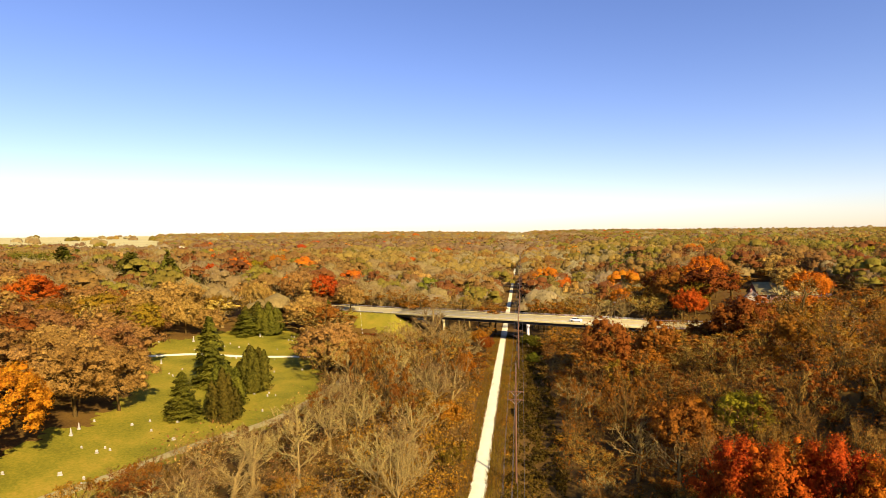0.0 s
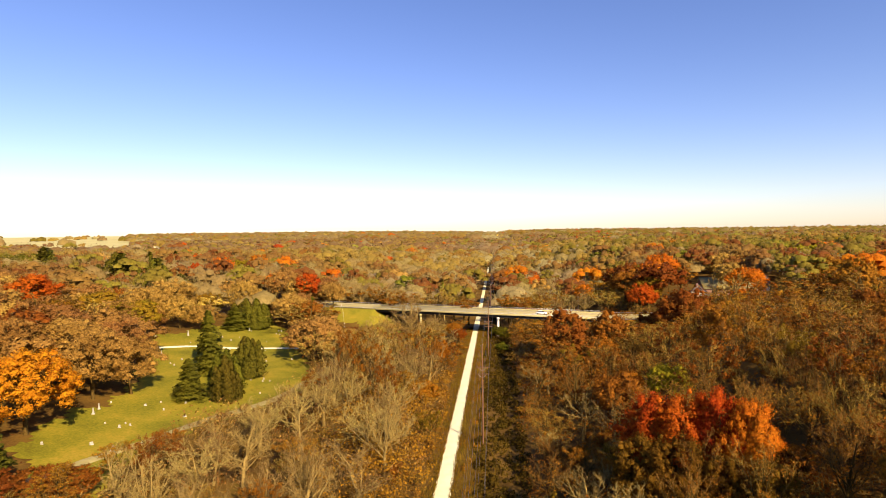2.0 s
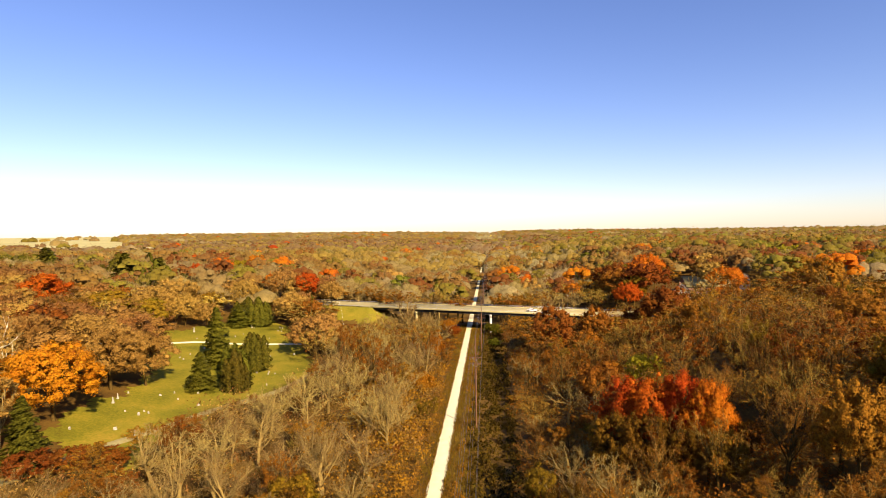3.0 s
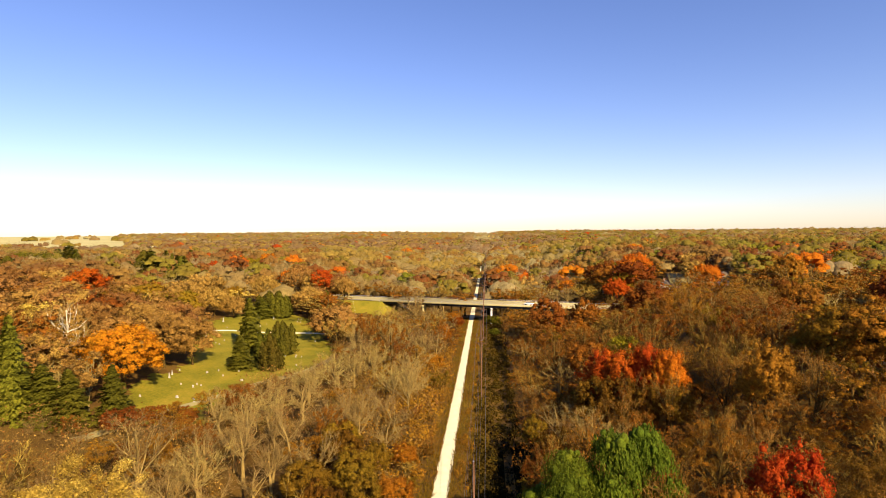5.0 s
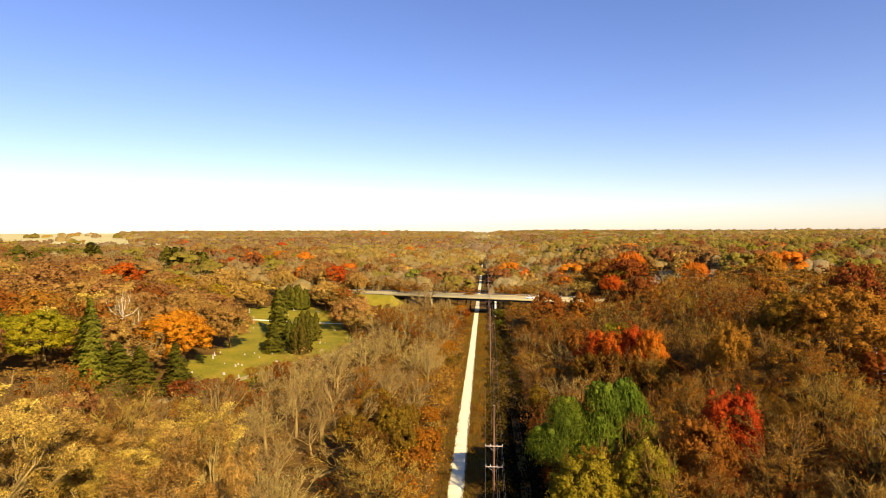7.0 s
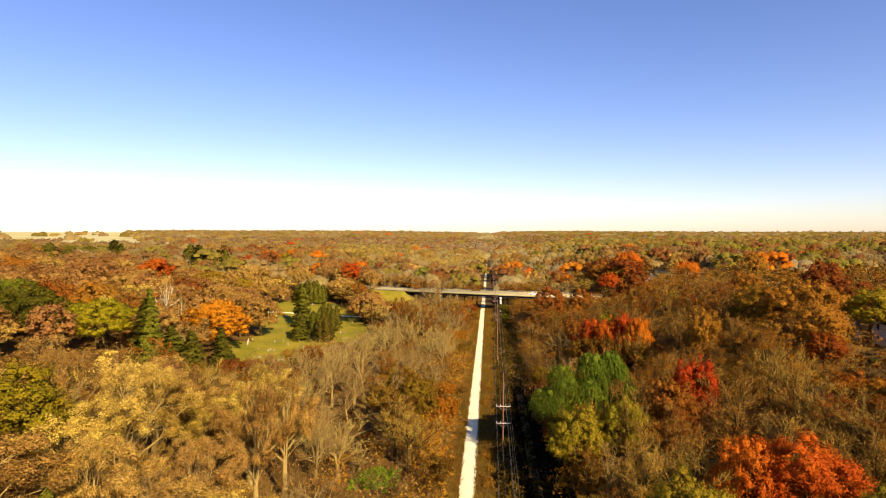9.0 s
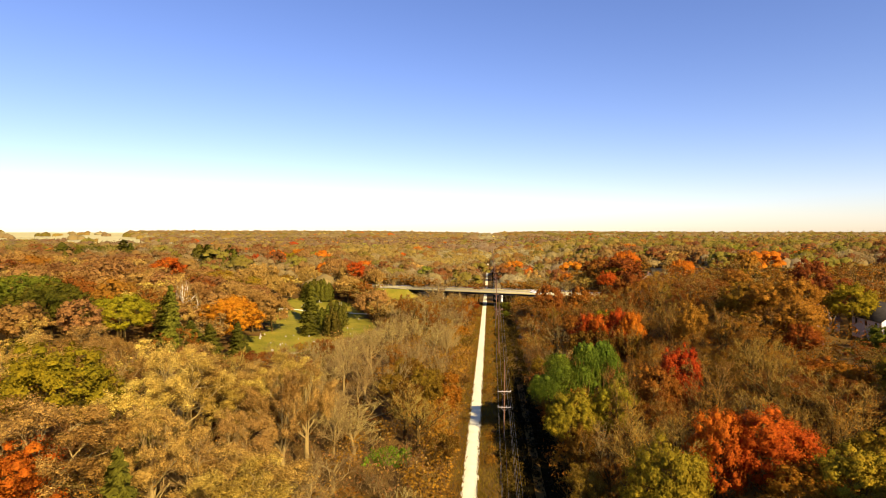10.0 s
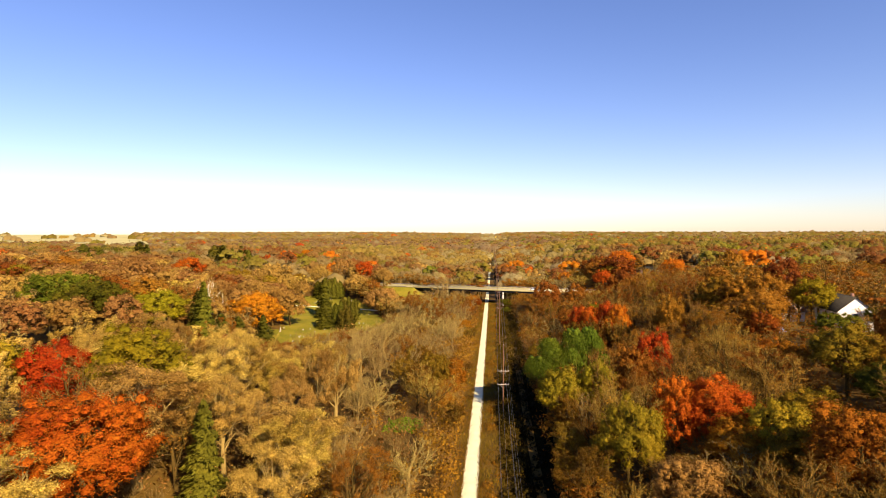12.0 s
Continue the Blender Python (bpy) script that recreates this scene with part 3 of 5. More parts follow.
def bare(rng, H, R, leaves, size, lod, stout=1.0, low=0.2, clump=0.0):
    """A leafless tree: trunk, limbs, branches, shoots and twigs, each out of the one before."""
    g, crown, tw = Geo(), Geo(), Geo()
    limbs, nb, ns, nt = ((9, 8, 5, 5), (8, 6, 4, 5), (6, 6, 4, 4))[lod]
    r0 = (0.016 * H + 0.03) * stout
    lean = rng.normal(0, 0.3, (4, 2)).cumsum(0) * np.array([[0], [0.5], [1], [1.2]])
    tz = np.array([-0.4, 0.22 * H, 0.45 * H, 0.74 * H])
    trunk = np.column_stack([lean, tz])
    tube(g, trunk, [r0 * 1.3, r0, r0 * 0.62, r0 * 0.2], (7, 5, 4)[lod])
    P, D, L = [], [], []
    for k in range(limbs):
        a = 2 * np.pi * (k * 0.382 + rng.uniform(-0.1, 0.1))
        f = rng.uniform(low, 0.5)
        s0 = np.array([np.interp(f * H, tz, trunk[:, 0]), np.interp(f * H, tz, trunk[:, 1]), f * H])
        reach = R * rng.uniform(0.45, 0.86) * (0.45 if k % 4 == 3 else 1.0)
        e = np.array([math.cos(a) * reach, math.sin(a) * reach, H * rng.uniform(0.62, 0.88) - 0.10 * H * (reach / R)])
        mid = s0 + (e - s0) * 0.5 + np.array([math.cos(a), math.sin(a), 0]) * reach * 0.13 + rng.normal(0, 0.25, 3)
        r1 = r0 * rng.uniform(0.34, 0.5)
        tube(g, [s0, (s0 + mid) / 2 + rng.normal(0, 0.12, 3), mid, (mid + e) / 2 + rng.normal(0, 0.2, 3), e], [r1, r1 * 0.85, r1 * 0.62, r1 * 0.42, r1 * 0.2], (5, 4, 3)[lod])
        for q0, q1 in ((s0, mid), (mid, e)):
            P.append(q0), D.append(unit((q1 - q0)[None])[0]), L.append(np.linalg.norm(q1 - q0))
    P.append(trunk[2]), D.append(unit((trunk[3] - trunk[2])[None])[0]), L.append(0.29 * H)
    P, D, L = np.array(P), np.array(D), np.array(L)
    p, d, l = fork(rng, P, D, L, nb // 2, 0.42, 0.12, 0.2)
    l = np.clip(l * 0.85, 1.2, 0.36 * H)
    spikes(g, p, d, l, r0 * (0.17, 0.2, 0.26)[lod])
    fat = (1.1, 1.7, 2.8)[lod]
    p2, d2, l2 = fork(rng, p, d, l, ns, 0.42, 0.16, 0.12)
    l2 = np.clip(l2 * 0.6, 0.7, 3.2)
    (spikes if lod < 2 else slivers)(tw, p2, d2, l2, 0.026 * fat)
    p3, d3, l3 = fork(rng, p2, d2, l2, nt, 0.45, 0.14, 0.15)
    slivers(tw, p3, d3, np.clip(l3 * 0.62, 0.45, 1.6), 0.02 * fat)
    if leaves:
        if clump:
            tips = p2 + d2 * l2[:, None] * 0.8
            outer = np.hypot(tips[:, 0], tips[:, 1]) / R + 1.3 * tips[:, 2] / H
            tips = tips[np.argsort(outer)[int(len(tips) * 0.3):]]
            tips = tips[rng.permutation(len(tips))[:int(len(tips) * 0.75)]]
            out = unit(rng.normal(0, 1, (leaves, 3)) + np.array([[0, 0, 0.3]]))
            q = tips[rng.integers(0, len(tips), leaves)] + out * clump * rng.uniform(0.4, 1.0, (leaves, 1)) * np.array([[1, 1, 0.75]])
        else:
            q = p3[rng.integers(0, len(p3), leaves)] + rng.normal(0, 0.4, (leaves, 3))
            out = unit(q - np.array([[0, 0, H * 0.45]]))
        cards(crown, q, out + rng.normal(0, 0.5, q.shape), size * rng.uniform(0.6, 1.35, leaves), rng, out=out)
    return g, crown, tw


def dome(rng, H, R, lod, low=0.2, cover=1.0, fine=1.0):
    """A full rounded crown: a dome of leafy puffs on limbs, dense within and ragged without."""
    g, _, _ = frame_tree(rng, H, R * 0.8, 9, 0.2, False, max(1, lod))
    crown, tw = Geo(), Geo()
    size = (0.25, 0.33, 0.5)[lod] * fine
    area = 5.65 * R * 0.86 * (H * 0.45 + R * 0.86)
    puffs = int(R * H * (1.9, 1.5, 0.95)[lod])
    r = 1.15 * math.sqrt(area / puffs / math.pi) * rng.uniform(0.55, 1.45, puffs)
    k = np.arange(puffs) + rng.uniform(0, 0.9, puffs)
    c = 1 - k / puffs * 1.6
    a = k * 2.39996 + rng.uniform(0, 6)
    h = np.sqrt(np.clip(1 - c * c, 0, 1)) ** 0.85
    way = np.stack([np.cos(a) * h, np.sin(a) * h, c], 1)
    wave = rng.uniform(0, 6, 3)
    turn = np.arctan2(way[:, 1], way[:, 0])
    lump = 1 + 0.11 * np.sin(turn * 4 + wave[0]) + 0.11 * np.sin(c * 7 + 2 * turn + wave[1]) + rng.uniform(-0.26, 0.06, puffs)
    zc = H * (low + 1) / 2 + 0.04 * H
    p = np.stack([way[:, 0] * R * 0.86 * lump, way[:, 1] * R * 0.86 * lump, zc + c * (H - zc - 0.8) * np.where(c > 0, lump, 0.95)], 1)
    hearts(crown, p, r * 0.66, 0.8, LITE, LITE_T, 0.5)
    leaves = int(cover * (0.85, 0.75, 0.55)[lod] * area / (0.5 * size * size))
    which = rng.choice(puffs, leaves, p=r ** 2 / (r ** 2).sum())
    d = unit(rng.normal(0, 1, (leaves, 3)) + 0.8 * way[which] + np.array([[0, 0, 0.15]]))
    q = p[which] + d * r[which][:, None] * rng.uniform(0.45, 1.35, (leaves, 1)) * np.array([[1, 1, 0.9]])
    cards(crown, q, d + 0.5 * way[which] + rng.normal(0, 0.5, d.shape), size * rng.uniform(0.6, 1.35, leaves), rng, 1.05, out=d + 0.5 * way[which])
    return g, crown, tw


def spruce(rng, H, R, n, size):
    """Whorls of drooping boughs of uneven length round a straight stem."""
    g, crown = Geo(), Geo()
    tube(g, [(0, 0, -0.4), (0, 0, H * 0.5), (0, 0, H * 0.97)], [0.02 * H, 0.012 * H, 0.02], 6)
    layers, arms = 15, 9
    reach = rng.uniform(0.55, 1.12, (layers, arms))
    tilt = rng.normal(0, 0.35, (layers, arms))
    k, j = rng.integers(0, layers, n), rng.integers(0, arms, n)
    frac = (k + 0.16 * rng.normal(0, 1, n) + 0.5 * tilt[k, j]) / layers
    keep = np.sqrt(np.clip(1 - frac, 0.05, 1)) > rng.uniform(0, 1, n)
    k, j, frac = k[keep], j[keep], np.clip(frac[keep], 0.0, 0.985)
    n = len(frac)
    arm = j / arms * 2 * np.pi + k * 2.4 + rng.normal(0, 0.16, n)
    full = R * np.clip(1 - frac, 0.02, 1) ** 0.78 * reach[k, j]
    u = rng.uniform(0.12, 1, n) ** 0.6
    r = full * u
    z = H * (0.07 + 0.93 * frac) - 0.34 * r + 0.12 * r * u - np.abs(rng.normal(0, 0.16, n))
    p = np.stack([np.cos(arm) * r, np.sin(arm) * r, z], 1)
    out = np.stack([np.cos(arm), np.sin(arm), np.full(n, -0.45)], 1) + rng.normal(0, 0.25, (n, 3))
    nrm = np.stack([np.cos(arm) * 0.6, np.sin(arm) * 0.6, np.ones(n)], 1) + rng.normal(0, 0.35, (n, 3))
    cards(crown, p, nrm, size * rng.uniform(0.7, 1.2, n), rng, 2.1, axis=out)
    zz = np.linspace(0.12, 0.86, 9)
    hearts(crown, np.stack([0 * zz, 0 * zz, H * zz], 1), R * 0.5 * (1 - zz) ** 0.8, 1.5)
    return g, crown, Geo()


def cedar(rng, H, R, n, size):
    """A dense upright evergreen: several pointed spires of uneven height with dark clefts between."""
    g, crown = Geo(), Geo()
    tube(g, [(0, 0, -0.4), (0.1, 0, H * 0.5), (0, 0, H * 0.9)], [0.02 * H, 0.014 * H, 0.03], 6)
    tops = [(0, 0, 1.0, 0.5)] + [(math.cos(a) * R * q, math.sin(a) * R * q, rng.uniform(0.5, 0.94), rng.uniform(0.3, 0.46)) for a, q in zip(np.arange(8) * 2.4 + rng.uniform(0, 1), rng.uniform(0.4, 0.68, 8))]
    for x, y, h, rr in tops:
        m = n // len(tops)
        f = rng.uniform(0.02, 1, m)
        a = rng.uniform(0, 2 * np.pi, m)
        shape = np.sin(np.clip(1 - f, 0, 1) ** 0.75 * 1.75).clip(0, 1) * (1 + 0.22 * np.sin(f * 26 + a * 2 + x))
        r = R * rr * shape * (0.7 + 0.35 * rng.uniform(0, 1, m))
        p = np.stack([x + np.cos(a) * r, y + np.sin(a) * r, H * h * (0.05 + 0.95 * f)], 1)
        nrm = np.stack([np.cos(a), np.sin(a), np.full(m, 0.5)], 1) + rng.normal(0, 0.4, (m, 3))
        cards(crown, p, nrm, size * rng.uniform(0.7, 1.2, m), rng, 1.8, axis=np.array([[0, 0, 1.0]]) + rng.normal(0, 0.35, (m, 3)))
        zz = np.linspace(0.15, 0.8, 5)
        hearts(crown, np.stack([x + 0 * zz, y + 0 * zz, H * h * zz], 1), R * rr * 0.72 * np.sin((1 - zz) ** 0.75 * 1.75), 1.8)
    return g, crown, Geo()


def willow(rng, H, R, strands, size):
    """Drooping lumps of dense leaf, hung all over with thin strands."""
    g, lobes, boughs = frame_tree(rng, H, R, 9, 0.25, False)
    crown = Geo()
    lc, lr = np.array([e for e, _ in lobes]), np.array([r for _, r in lobes])
    off = unit(rng.normal(0, 1, (len(lc), 9, 3)) + np.array([0, 0, 0.2])) * lr[:, None, None] * rng.uniform(0.4, 0.85, (len(lc), 9, 1))
    knobs = (lc[:, None] + off).reshape(-1, 3)
    hearts(crown, knobs, np.repeat(lr, 9) * rng.uniform(0.16, 0.36, len(knobs)), 0.95)
    p, d = lobe_points(rng, lobes, strands, 0.3)
    keep = d[:, 2] > -0.3
    p, d = p[keep], d[keep]
    n, k = len(p), 8
    fall = rng.uniform(0.8, 2.8, n) * R / 6
    u = np.linspace(0, 1, k)[None, :, None]
    out = np.stack([d[:, 0], d[:, 1], np.zeros(n)], 1)[:, None] * rng.uniform(0.3, 1.3, (n, 1, 1))
    q = p[:, None] + out * np.sqrt(u) + np.array([0, 0, -1.0]) * fall[:, None, None] * u ** 1.3
    q = (q + rng.normal(0, 0.07, q.shape)).reshape(-1, 3)
    nrm = np.repeat(d * np.array([[1, 1, 0.6]]), k, 0) + rng.normal(0, 0.5, (n * k, 3))
    cards(crown, q, nrm, size * rng.uniform(0.7, 1.2, n * k), rng, 2.0, axis=np.array([[0, 0, -1.0]]) + rng.normal(0, 0.3, (n * k, 3)))
    return g, crown, Geo()


# kind: name, label, bark, crown, twigs
KINDS = {
    "tan_oak": ("oak_tree", "broad oak tree with dry tan-brown autumn leaves", "bark", "oak_tan", "twig_brown"),
    "gold_oak": ("white_oak_tree", "broad oak tree with pale golden-tan autumn leaves", "bark_pale", "oak_gold", "twig_pale"),
    "rust_oak": ("red_oak_tree", "oak tree with thinning rust-brown autumn leaves", "bark", "oak_rust", "twig_brown"),
    "orange_maple": ("maple_tree", "full-crowned maple tree in bright orange autumn leaf", "bark", "maple_orange", "twig_brown"),
    "red_maple": ("maple_tree", "maple tree in deep red-orange autumn leaf", "bark", "maple_red", "twig_brown"),
    "yellow_tree": ("hickory_tree", "rounded tree with yellow-green autumn leaves", "bark", "yellow", "twig_brown"),
    "olive_tree": ("elm_tree", "elm tree with fading olive-green leaves", "bark", "olive", "twig_brown"),
    "green_tree": ("ash_tree", "tree still in dark green leaf", "bark", "green", "twig_brown"),
    "copper_oak": ("pin_oak_tree", "oak tree with copper-orange autumn leaves beside the trail", "bark", "copper", "twig_brown"),
    "sallow": ("sallow_tree", "rounded sallow tree with fading yellow-green leaves", "bark", "sallow_leaf", "twig_brown"),
    "brown_elm": ("brown_elm_tree", "tangled elm tree with olive-brown withered leaves", "bark", "brown_leaf", "twig_brown"),
    "ditch_elm": ("ditch_elm_tree", "low dense tree with withered olive-brown leaves", "bark", "brown_leaf", "twig_brown"),
    "russet_thin": ("hackberry_tree", "half-bare tree with sparse russet-brown leaves", "bark", "russet", "twig_russet"),
    "bare_pale": ("bare_ash_tree", "leafless tree with pale ash-grey branches", "bark_pale", "oak_tan", "twig_pale"),
    "bare_brown": ("bare_elm_tree", "leafless tree with brown twiggy branches", "bark", "russet", "twig_brown"),
    "bare_dark": ("bare_oak_tree", "leafless tree with dark brown branches and few russet leaves", "bark", "russet", "twig_russet"),
    "bare_white": ("dead_tree", "leafless tree with white peeling bark", "bark_white", "oak_gold", "twig_pale"),
    "willow": ("willow_tree", "weeping willow with hanging green foliage", "bark", "willow_leaf", "twig_brown"),
    "spruce": ("spruce_tree", "dark green conical spruce tree", "bark", "spruce_needle", "twig_brown"),
    "cedar": ("cedar_tree", "dense upright dark olive-green cedar tree", "bark", "cedar_needle", "twig_brown"),
}
VARIANTS = (3, 3, 3)
PROTOS = {}


DOMES = ("ditch_elm", "orange_maple", "red_maple", "yellow_tree", "green_tree", "sallow", "copper_oak", "tan_oak", "rust_oak", "olive_tree")


def grow(kind, lod, rng, big=False, wide=False):
    n = (1.0, 0.5, 0.16)[lod] * (2.4 if big else 1.0)
    s = (1.0, 1.35, 2.2)[lod] * (0.6 if big else 1.0)
    if kind == "willow":
        return willow(rng, 20, 5.4, int(2000 * n), 0.22 * s)
    if kind == "spruce":
        return spruce(rng, 16, 5, int(11000 * n), 0.42 * s)
    if kind == "cedar":
        return cedar(rng, 14, 4, int(8000 * n), 0.32 * s)
    if kind == "russet_thin":
        return bare(rng, 16, 5.5, int(3000 * n), 0.2 * s, lod, 1.0, clump=0.55)
    if kind == "brown_elm":
        return bare(rng, 16, 5.5, int(4200 * n), 0.22 * s, lod, 1.0, clump=0.7)
    if kind in ("bare_pale", "bare_brown", "bare_dark", "bare_white"):
        return bare(rng, 16, 5.2, int({"bare_brown": 260, "bare_dark": 600, "bare_pale": 90, "bare_white": 20}[kind] * n), 0.2 * s, lod, 1.25 if kind == "bare_white" else 1.0)
    if kind in ("orange_maple", "red_maple", "yellow_tree", "green_tree", "sallow", "copper_oak", "ditch_elm"):
        h0, r0 = (17, 10) if wide else (16, 6)
        return dome(rng, h0, r0, lod, 0.1 if kind == "orange_maple" else 0.2, 1.1, 0.8 if big and lod == 0 else 1.0)
    if kind == "gold_oak":
        return bare(rng, 16, 6.5, int(13000 * n), 0.19 * s, lod, 1.45, clump=0.85)
    return dome(rng, 17 if wide else 16, 10 if wide else 6.5, lod, 0.08 if wide else 0.2)


BASE = {"bare_dark": (16, 5.2), "brown_elm": (16, 5.5), "willow": (20, 5.4), "spruce": (16, 5), "cedar": (14, 4), "russet_thin": (16, 5.5), "bare_pale": (16, 5.2), "bare_brown": (16, 5.2),
        "bare_white": (16, 5.2), "tan_oak": (16, 6.5), "gold_oak": (16, 6.5), "rust_oak": (16, 6.5), "olive_tree": (16, 6.5)}
trng = np.random.default_rng(11)
TAKEN = []


def plant(kind, x, y, H, R, lod, label=""):
    """A tree on the land at (x, y), H high and R in half-width."""
    name, words, bark, leaf, twig = KINDS[kind]
    h0, r0 = BASE.get(kind, (16, 6))
    big = lod < 2 and (R > 8.2 or lod == 0 and y < 30 and abs(x) < 75 and R > 5)
    wide = kind in DOMES and R / H > 0.48
    if wide:
        h0, r0 = 17, 10
    key = (kind, lod, int(trng.integers(0, 2 if big else VARIANTS[lod])), big, wide)
    m = pose(x, y, float(land(x, y)) - 0.1, trng.normal(0, 1.5), trng.normal(0, 1.5), trng.uniform(0, 360)) @ Matrix.Diagonal((R / r0, R / r0, H / h0, 1))
    if key in PROTOS:
        ob = copy_thing(PROTOS[key], m)
    else:
        g, crown, tw = grow(kind, lod, np.random.default_rng(sum(map(ord, kind)) * 10 + key[2] * 3 + lod + 500 * big + 900 * wide), big, wide)
        ob = new(name)
        part("trunk", g, bark, ob, smooth=True)
        if crown.n:
            part("crown", crown, leaf, ob)
        if tw.n:
            tagged(part("branchwork", tw, twig, ob), kind="stuff")
        ob.matrix_basis = m
        PROTOS[key] = ob
    tagged(ob, label or words, "tree", "woodland trees")
    return ob


def level(x, y):
    """How finely a tree is built: by how far from the flight's stretch of the plan it stands."""
    d = max(60, (1.15 if y < -10 else 1.45) * abs(x), y)
    return 0 if d < 88 else 1 if d < 145 else 2


# how far the ground stays open to view, by the way from the trail: the lane, then the bank
LANE_WAY = [-0.98, -0.84, -0.71, -0.58, -0.46, -0.39, -0.344, -0.335, -0.2]
LANE_FAR = [78, 88, 98, 110, 125, 137, 148, 218, 226]


def headroom(x, y):
    """Low scrub where the wood opens towards the road, the bank and the lawn."""
    g = float(land(x, y))
    if 15 < x < 67 and 110 < y < 212:
        return max(3.0, 43.2 - 33.6 * y / 206 - g)
    if x < -8 and 30 < y < 215 and -0.98 < (x - 8) / (y + 6) < -0.2:
        open_at = float(np.interp((x - 8) / (y + 6), LANE_WAY, LANE_FAR))
        if y + 6 < open_at:
            return max(2.6, (43.5 - g) * (1 - (y + 6) / open_at) + 2.6)
        return 14.0
    if -46 < x < -8 and 140 < y < 212:
        return (6.0 if x > -13 else 9.0) if y > 188 else 11.0 if y > 172 else 13.0
    if 50 < x < 116 and -20 < y < 41 and 0.54 < (x - 3.6) / (y + 107) < 0.72:
        return max(3.0, 43.6 - 26.7 * (y + 107) / 148.6 - g)
    if 24 < x < 58 and -56 < y < -30:
        return 11.0
    if -110 < y < -51 and -0.95 < (x - 3.9) / max(1.0, y + 120.5) < -0.4:
        return 5.0
    if -22 < x < -8 and -30 < y < 4:
        return 4.5
    if -37 < x < -17 and 2 < y < 38:
        return 5.0 if x > -28 else 10.5
    if -112 < x < -24 and -4 < y <= 62:
        return 5.0 if x < -66 and y > 5 else 17.5
    return 30.0


def special(kind, rows):
    for x, y, H, R in rows:
        if kind[:4] == "bare" and x < -8 and y < 190 and H > headroom(x, y):
            cap = headroom(x, y)
            R, H = max(2.4, R * (cap / H) ** 0.6), cap
        if kind in DOMES:
            R = max(R, 0.3 * H)
        TAKEN.append((x, y, R))
        plant(kind, x, y, H, R, 0 if kind in ("spruce", "cedar") and y < 230 else min(1, level(x, y)))


special("orange_maple", [(-86, 83, 17, 10.5), (-49.5, -55, 17, 10.2), (-167, 378, 16, 8)])
special("red_maple", [(33, 66.5, 16.6, 4), (36.5, 63.5, 17, 4.2), (40.5, 62, 15.8, 4.2), (42.8, 57, 15.0, 4.2), (34, -25.3, 16.2, 5), (41.2, -25, 15.1, 6), (40.3, 8.2, 16.1, 3.8), (-71.5, -31, 16.5, 5.5), (91, 266, 17, 9), (106, 206, 13, 8.5), (95, 180, 9, 6), (68, 213, 12, 6),
                      (53, 262, 14, 5), (90, 250, 16, 8), (-164, 173, 19, 8.5), (-172, 300, 15, 5), (-122, 74, 14, 5)])
special("yellow_tree", [(-57, -30.5, 20, 8), (-112, 61, 16, 10), (96.2, 48.7, 14, 5.5), (-161, 334, 16, 7)])
special("green_tree", [(9.5, 208, 5, 2.8), (12.5, 204, 6, 3.2), (11.5, 197, 5, 3), (14, 190, 6, 3.2), (11, 183, 4, 2.6), (78, 236, 14, 7), (80, 268, 15, 7), (-152, 68, 19, 13), (-134, 60, 18, 11), (80, 17.6, 5.5, 4), (80.7, 14.8, 6, 4), (80.6, 9.2, 10, 4.5), (83.5, 28.5, 5, 4), (101.5, 36, 5.5, 3.4), (97.3, 37, 4.5, 3), (105.5, 35.5, 7.5, 3.4), (66, -30, 9, 6)])
special("sallow", [(25.4, -32, 17.2, 4.8), (27, 3, 14.9, 4), (18.5, 0, 14.5, 4.8), (44, 96, 11, 4.5)])
special("olive_tree", [(54, -30, 9.4, 5.6), (46, -36, 12.5, 5.2), (46, -43, 10.5, 5.5), (74, 54, 15, 8.4), (66, -18, 13, 6)])
special("russet_thin", [(-56, 70, 9, 4.6), (-52, 77, 8.5, 4.4), (-50, 70, 11, 5), (29, 52, 14, 4.4), (36, 50, 14, 4.4), (44, 44, 12.5, 4.4)])
special("bare_dark", [(37, 56, 15.5, 4.4), (41.5, 50, 14.5, 4.6), (33, 50, 14.5, 4.6)])
special("rust_oak", [(34.6, 3.5, 16.5, 3.6), (-66, 63, 5, 4), (-60.5, 65, 5, 4), (-70, 58, 5.5, 4.2), (79, 48, 16, 10), (72, -6, 14, 7), (88, 8, 14, 8)])
special("spruce", [(-74, 62, 14, 5.0), (-92, 55, 23, 5.4), (-87, 58, 15, 6.4), (-81, 58, 13, 5.6), (-97, 60, 13, 6.0), (-69, 114, 12.5, 5.0), (-76, 138, 13.5, 5.8),
                   (-247, 369, 19, 8), (-225, 367, 19, 8), (-182, 246, 19, 7), (-183, 278, 19, 7), (-172, 262, 17, 6), (-37, -46.5, 12.5, 4.2), (-96, 195, 12, 6), (-74, 224, 15, 5)])
special("cedar", [(-60, 116, 12, 4.6), (-65, 126, 13, 4.8), (-65, 139, 12, 5), (-70, 148, 12, 4.6), (-89, 201, 13, 5.5), (-97, 207, 12, 6), (37.5, 192, 11.5, 4)])
special("willow", [(17, 11.5, 20.3, 5.2), (23.5, 12.5, 22.2, 4.8), (28, 15, 19.6, 4.4)])
special("ditch_elm", [(30, 60, 13.2, 4), (34, 58, 13.6, 4), (38.3, 54.5, 13.2, 4), (43, 50, 12.6, 4), (-15, 20, 12, 5), (-13, 33, 12, 5), (-17, 41, 12, 5), (-10, 27, 10, 4), (-20, 30, 9, 4), (-11, 42, 9, 4)])
special("olive_tree", [(-19, 47, 9, 4)])
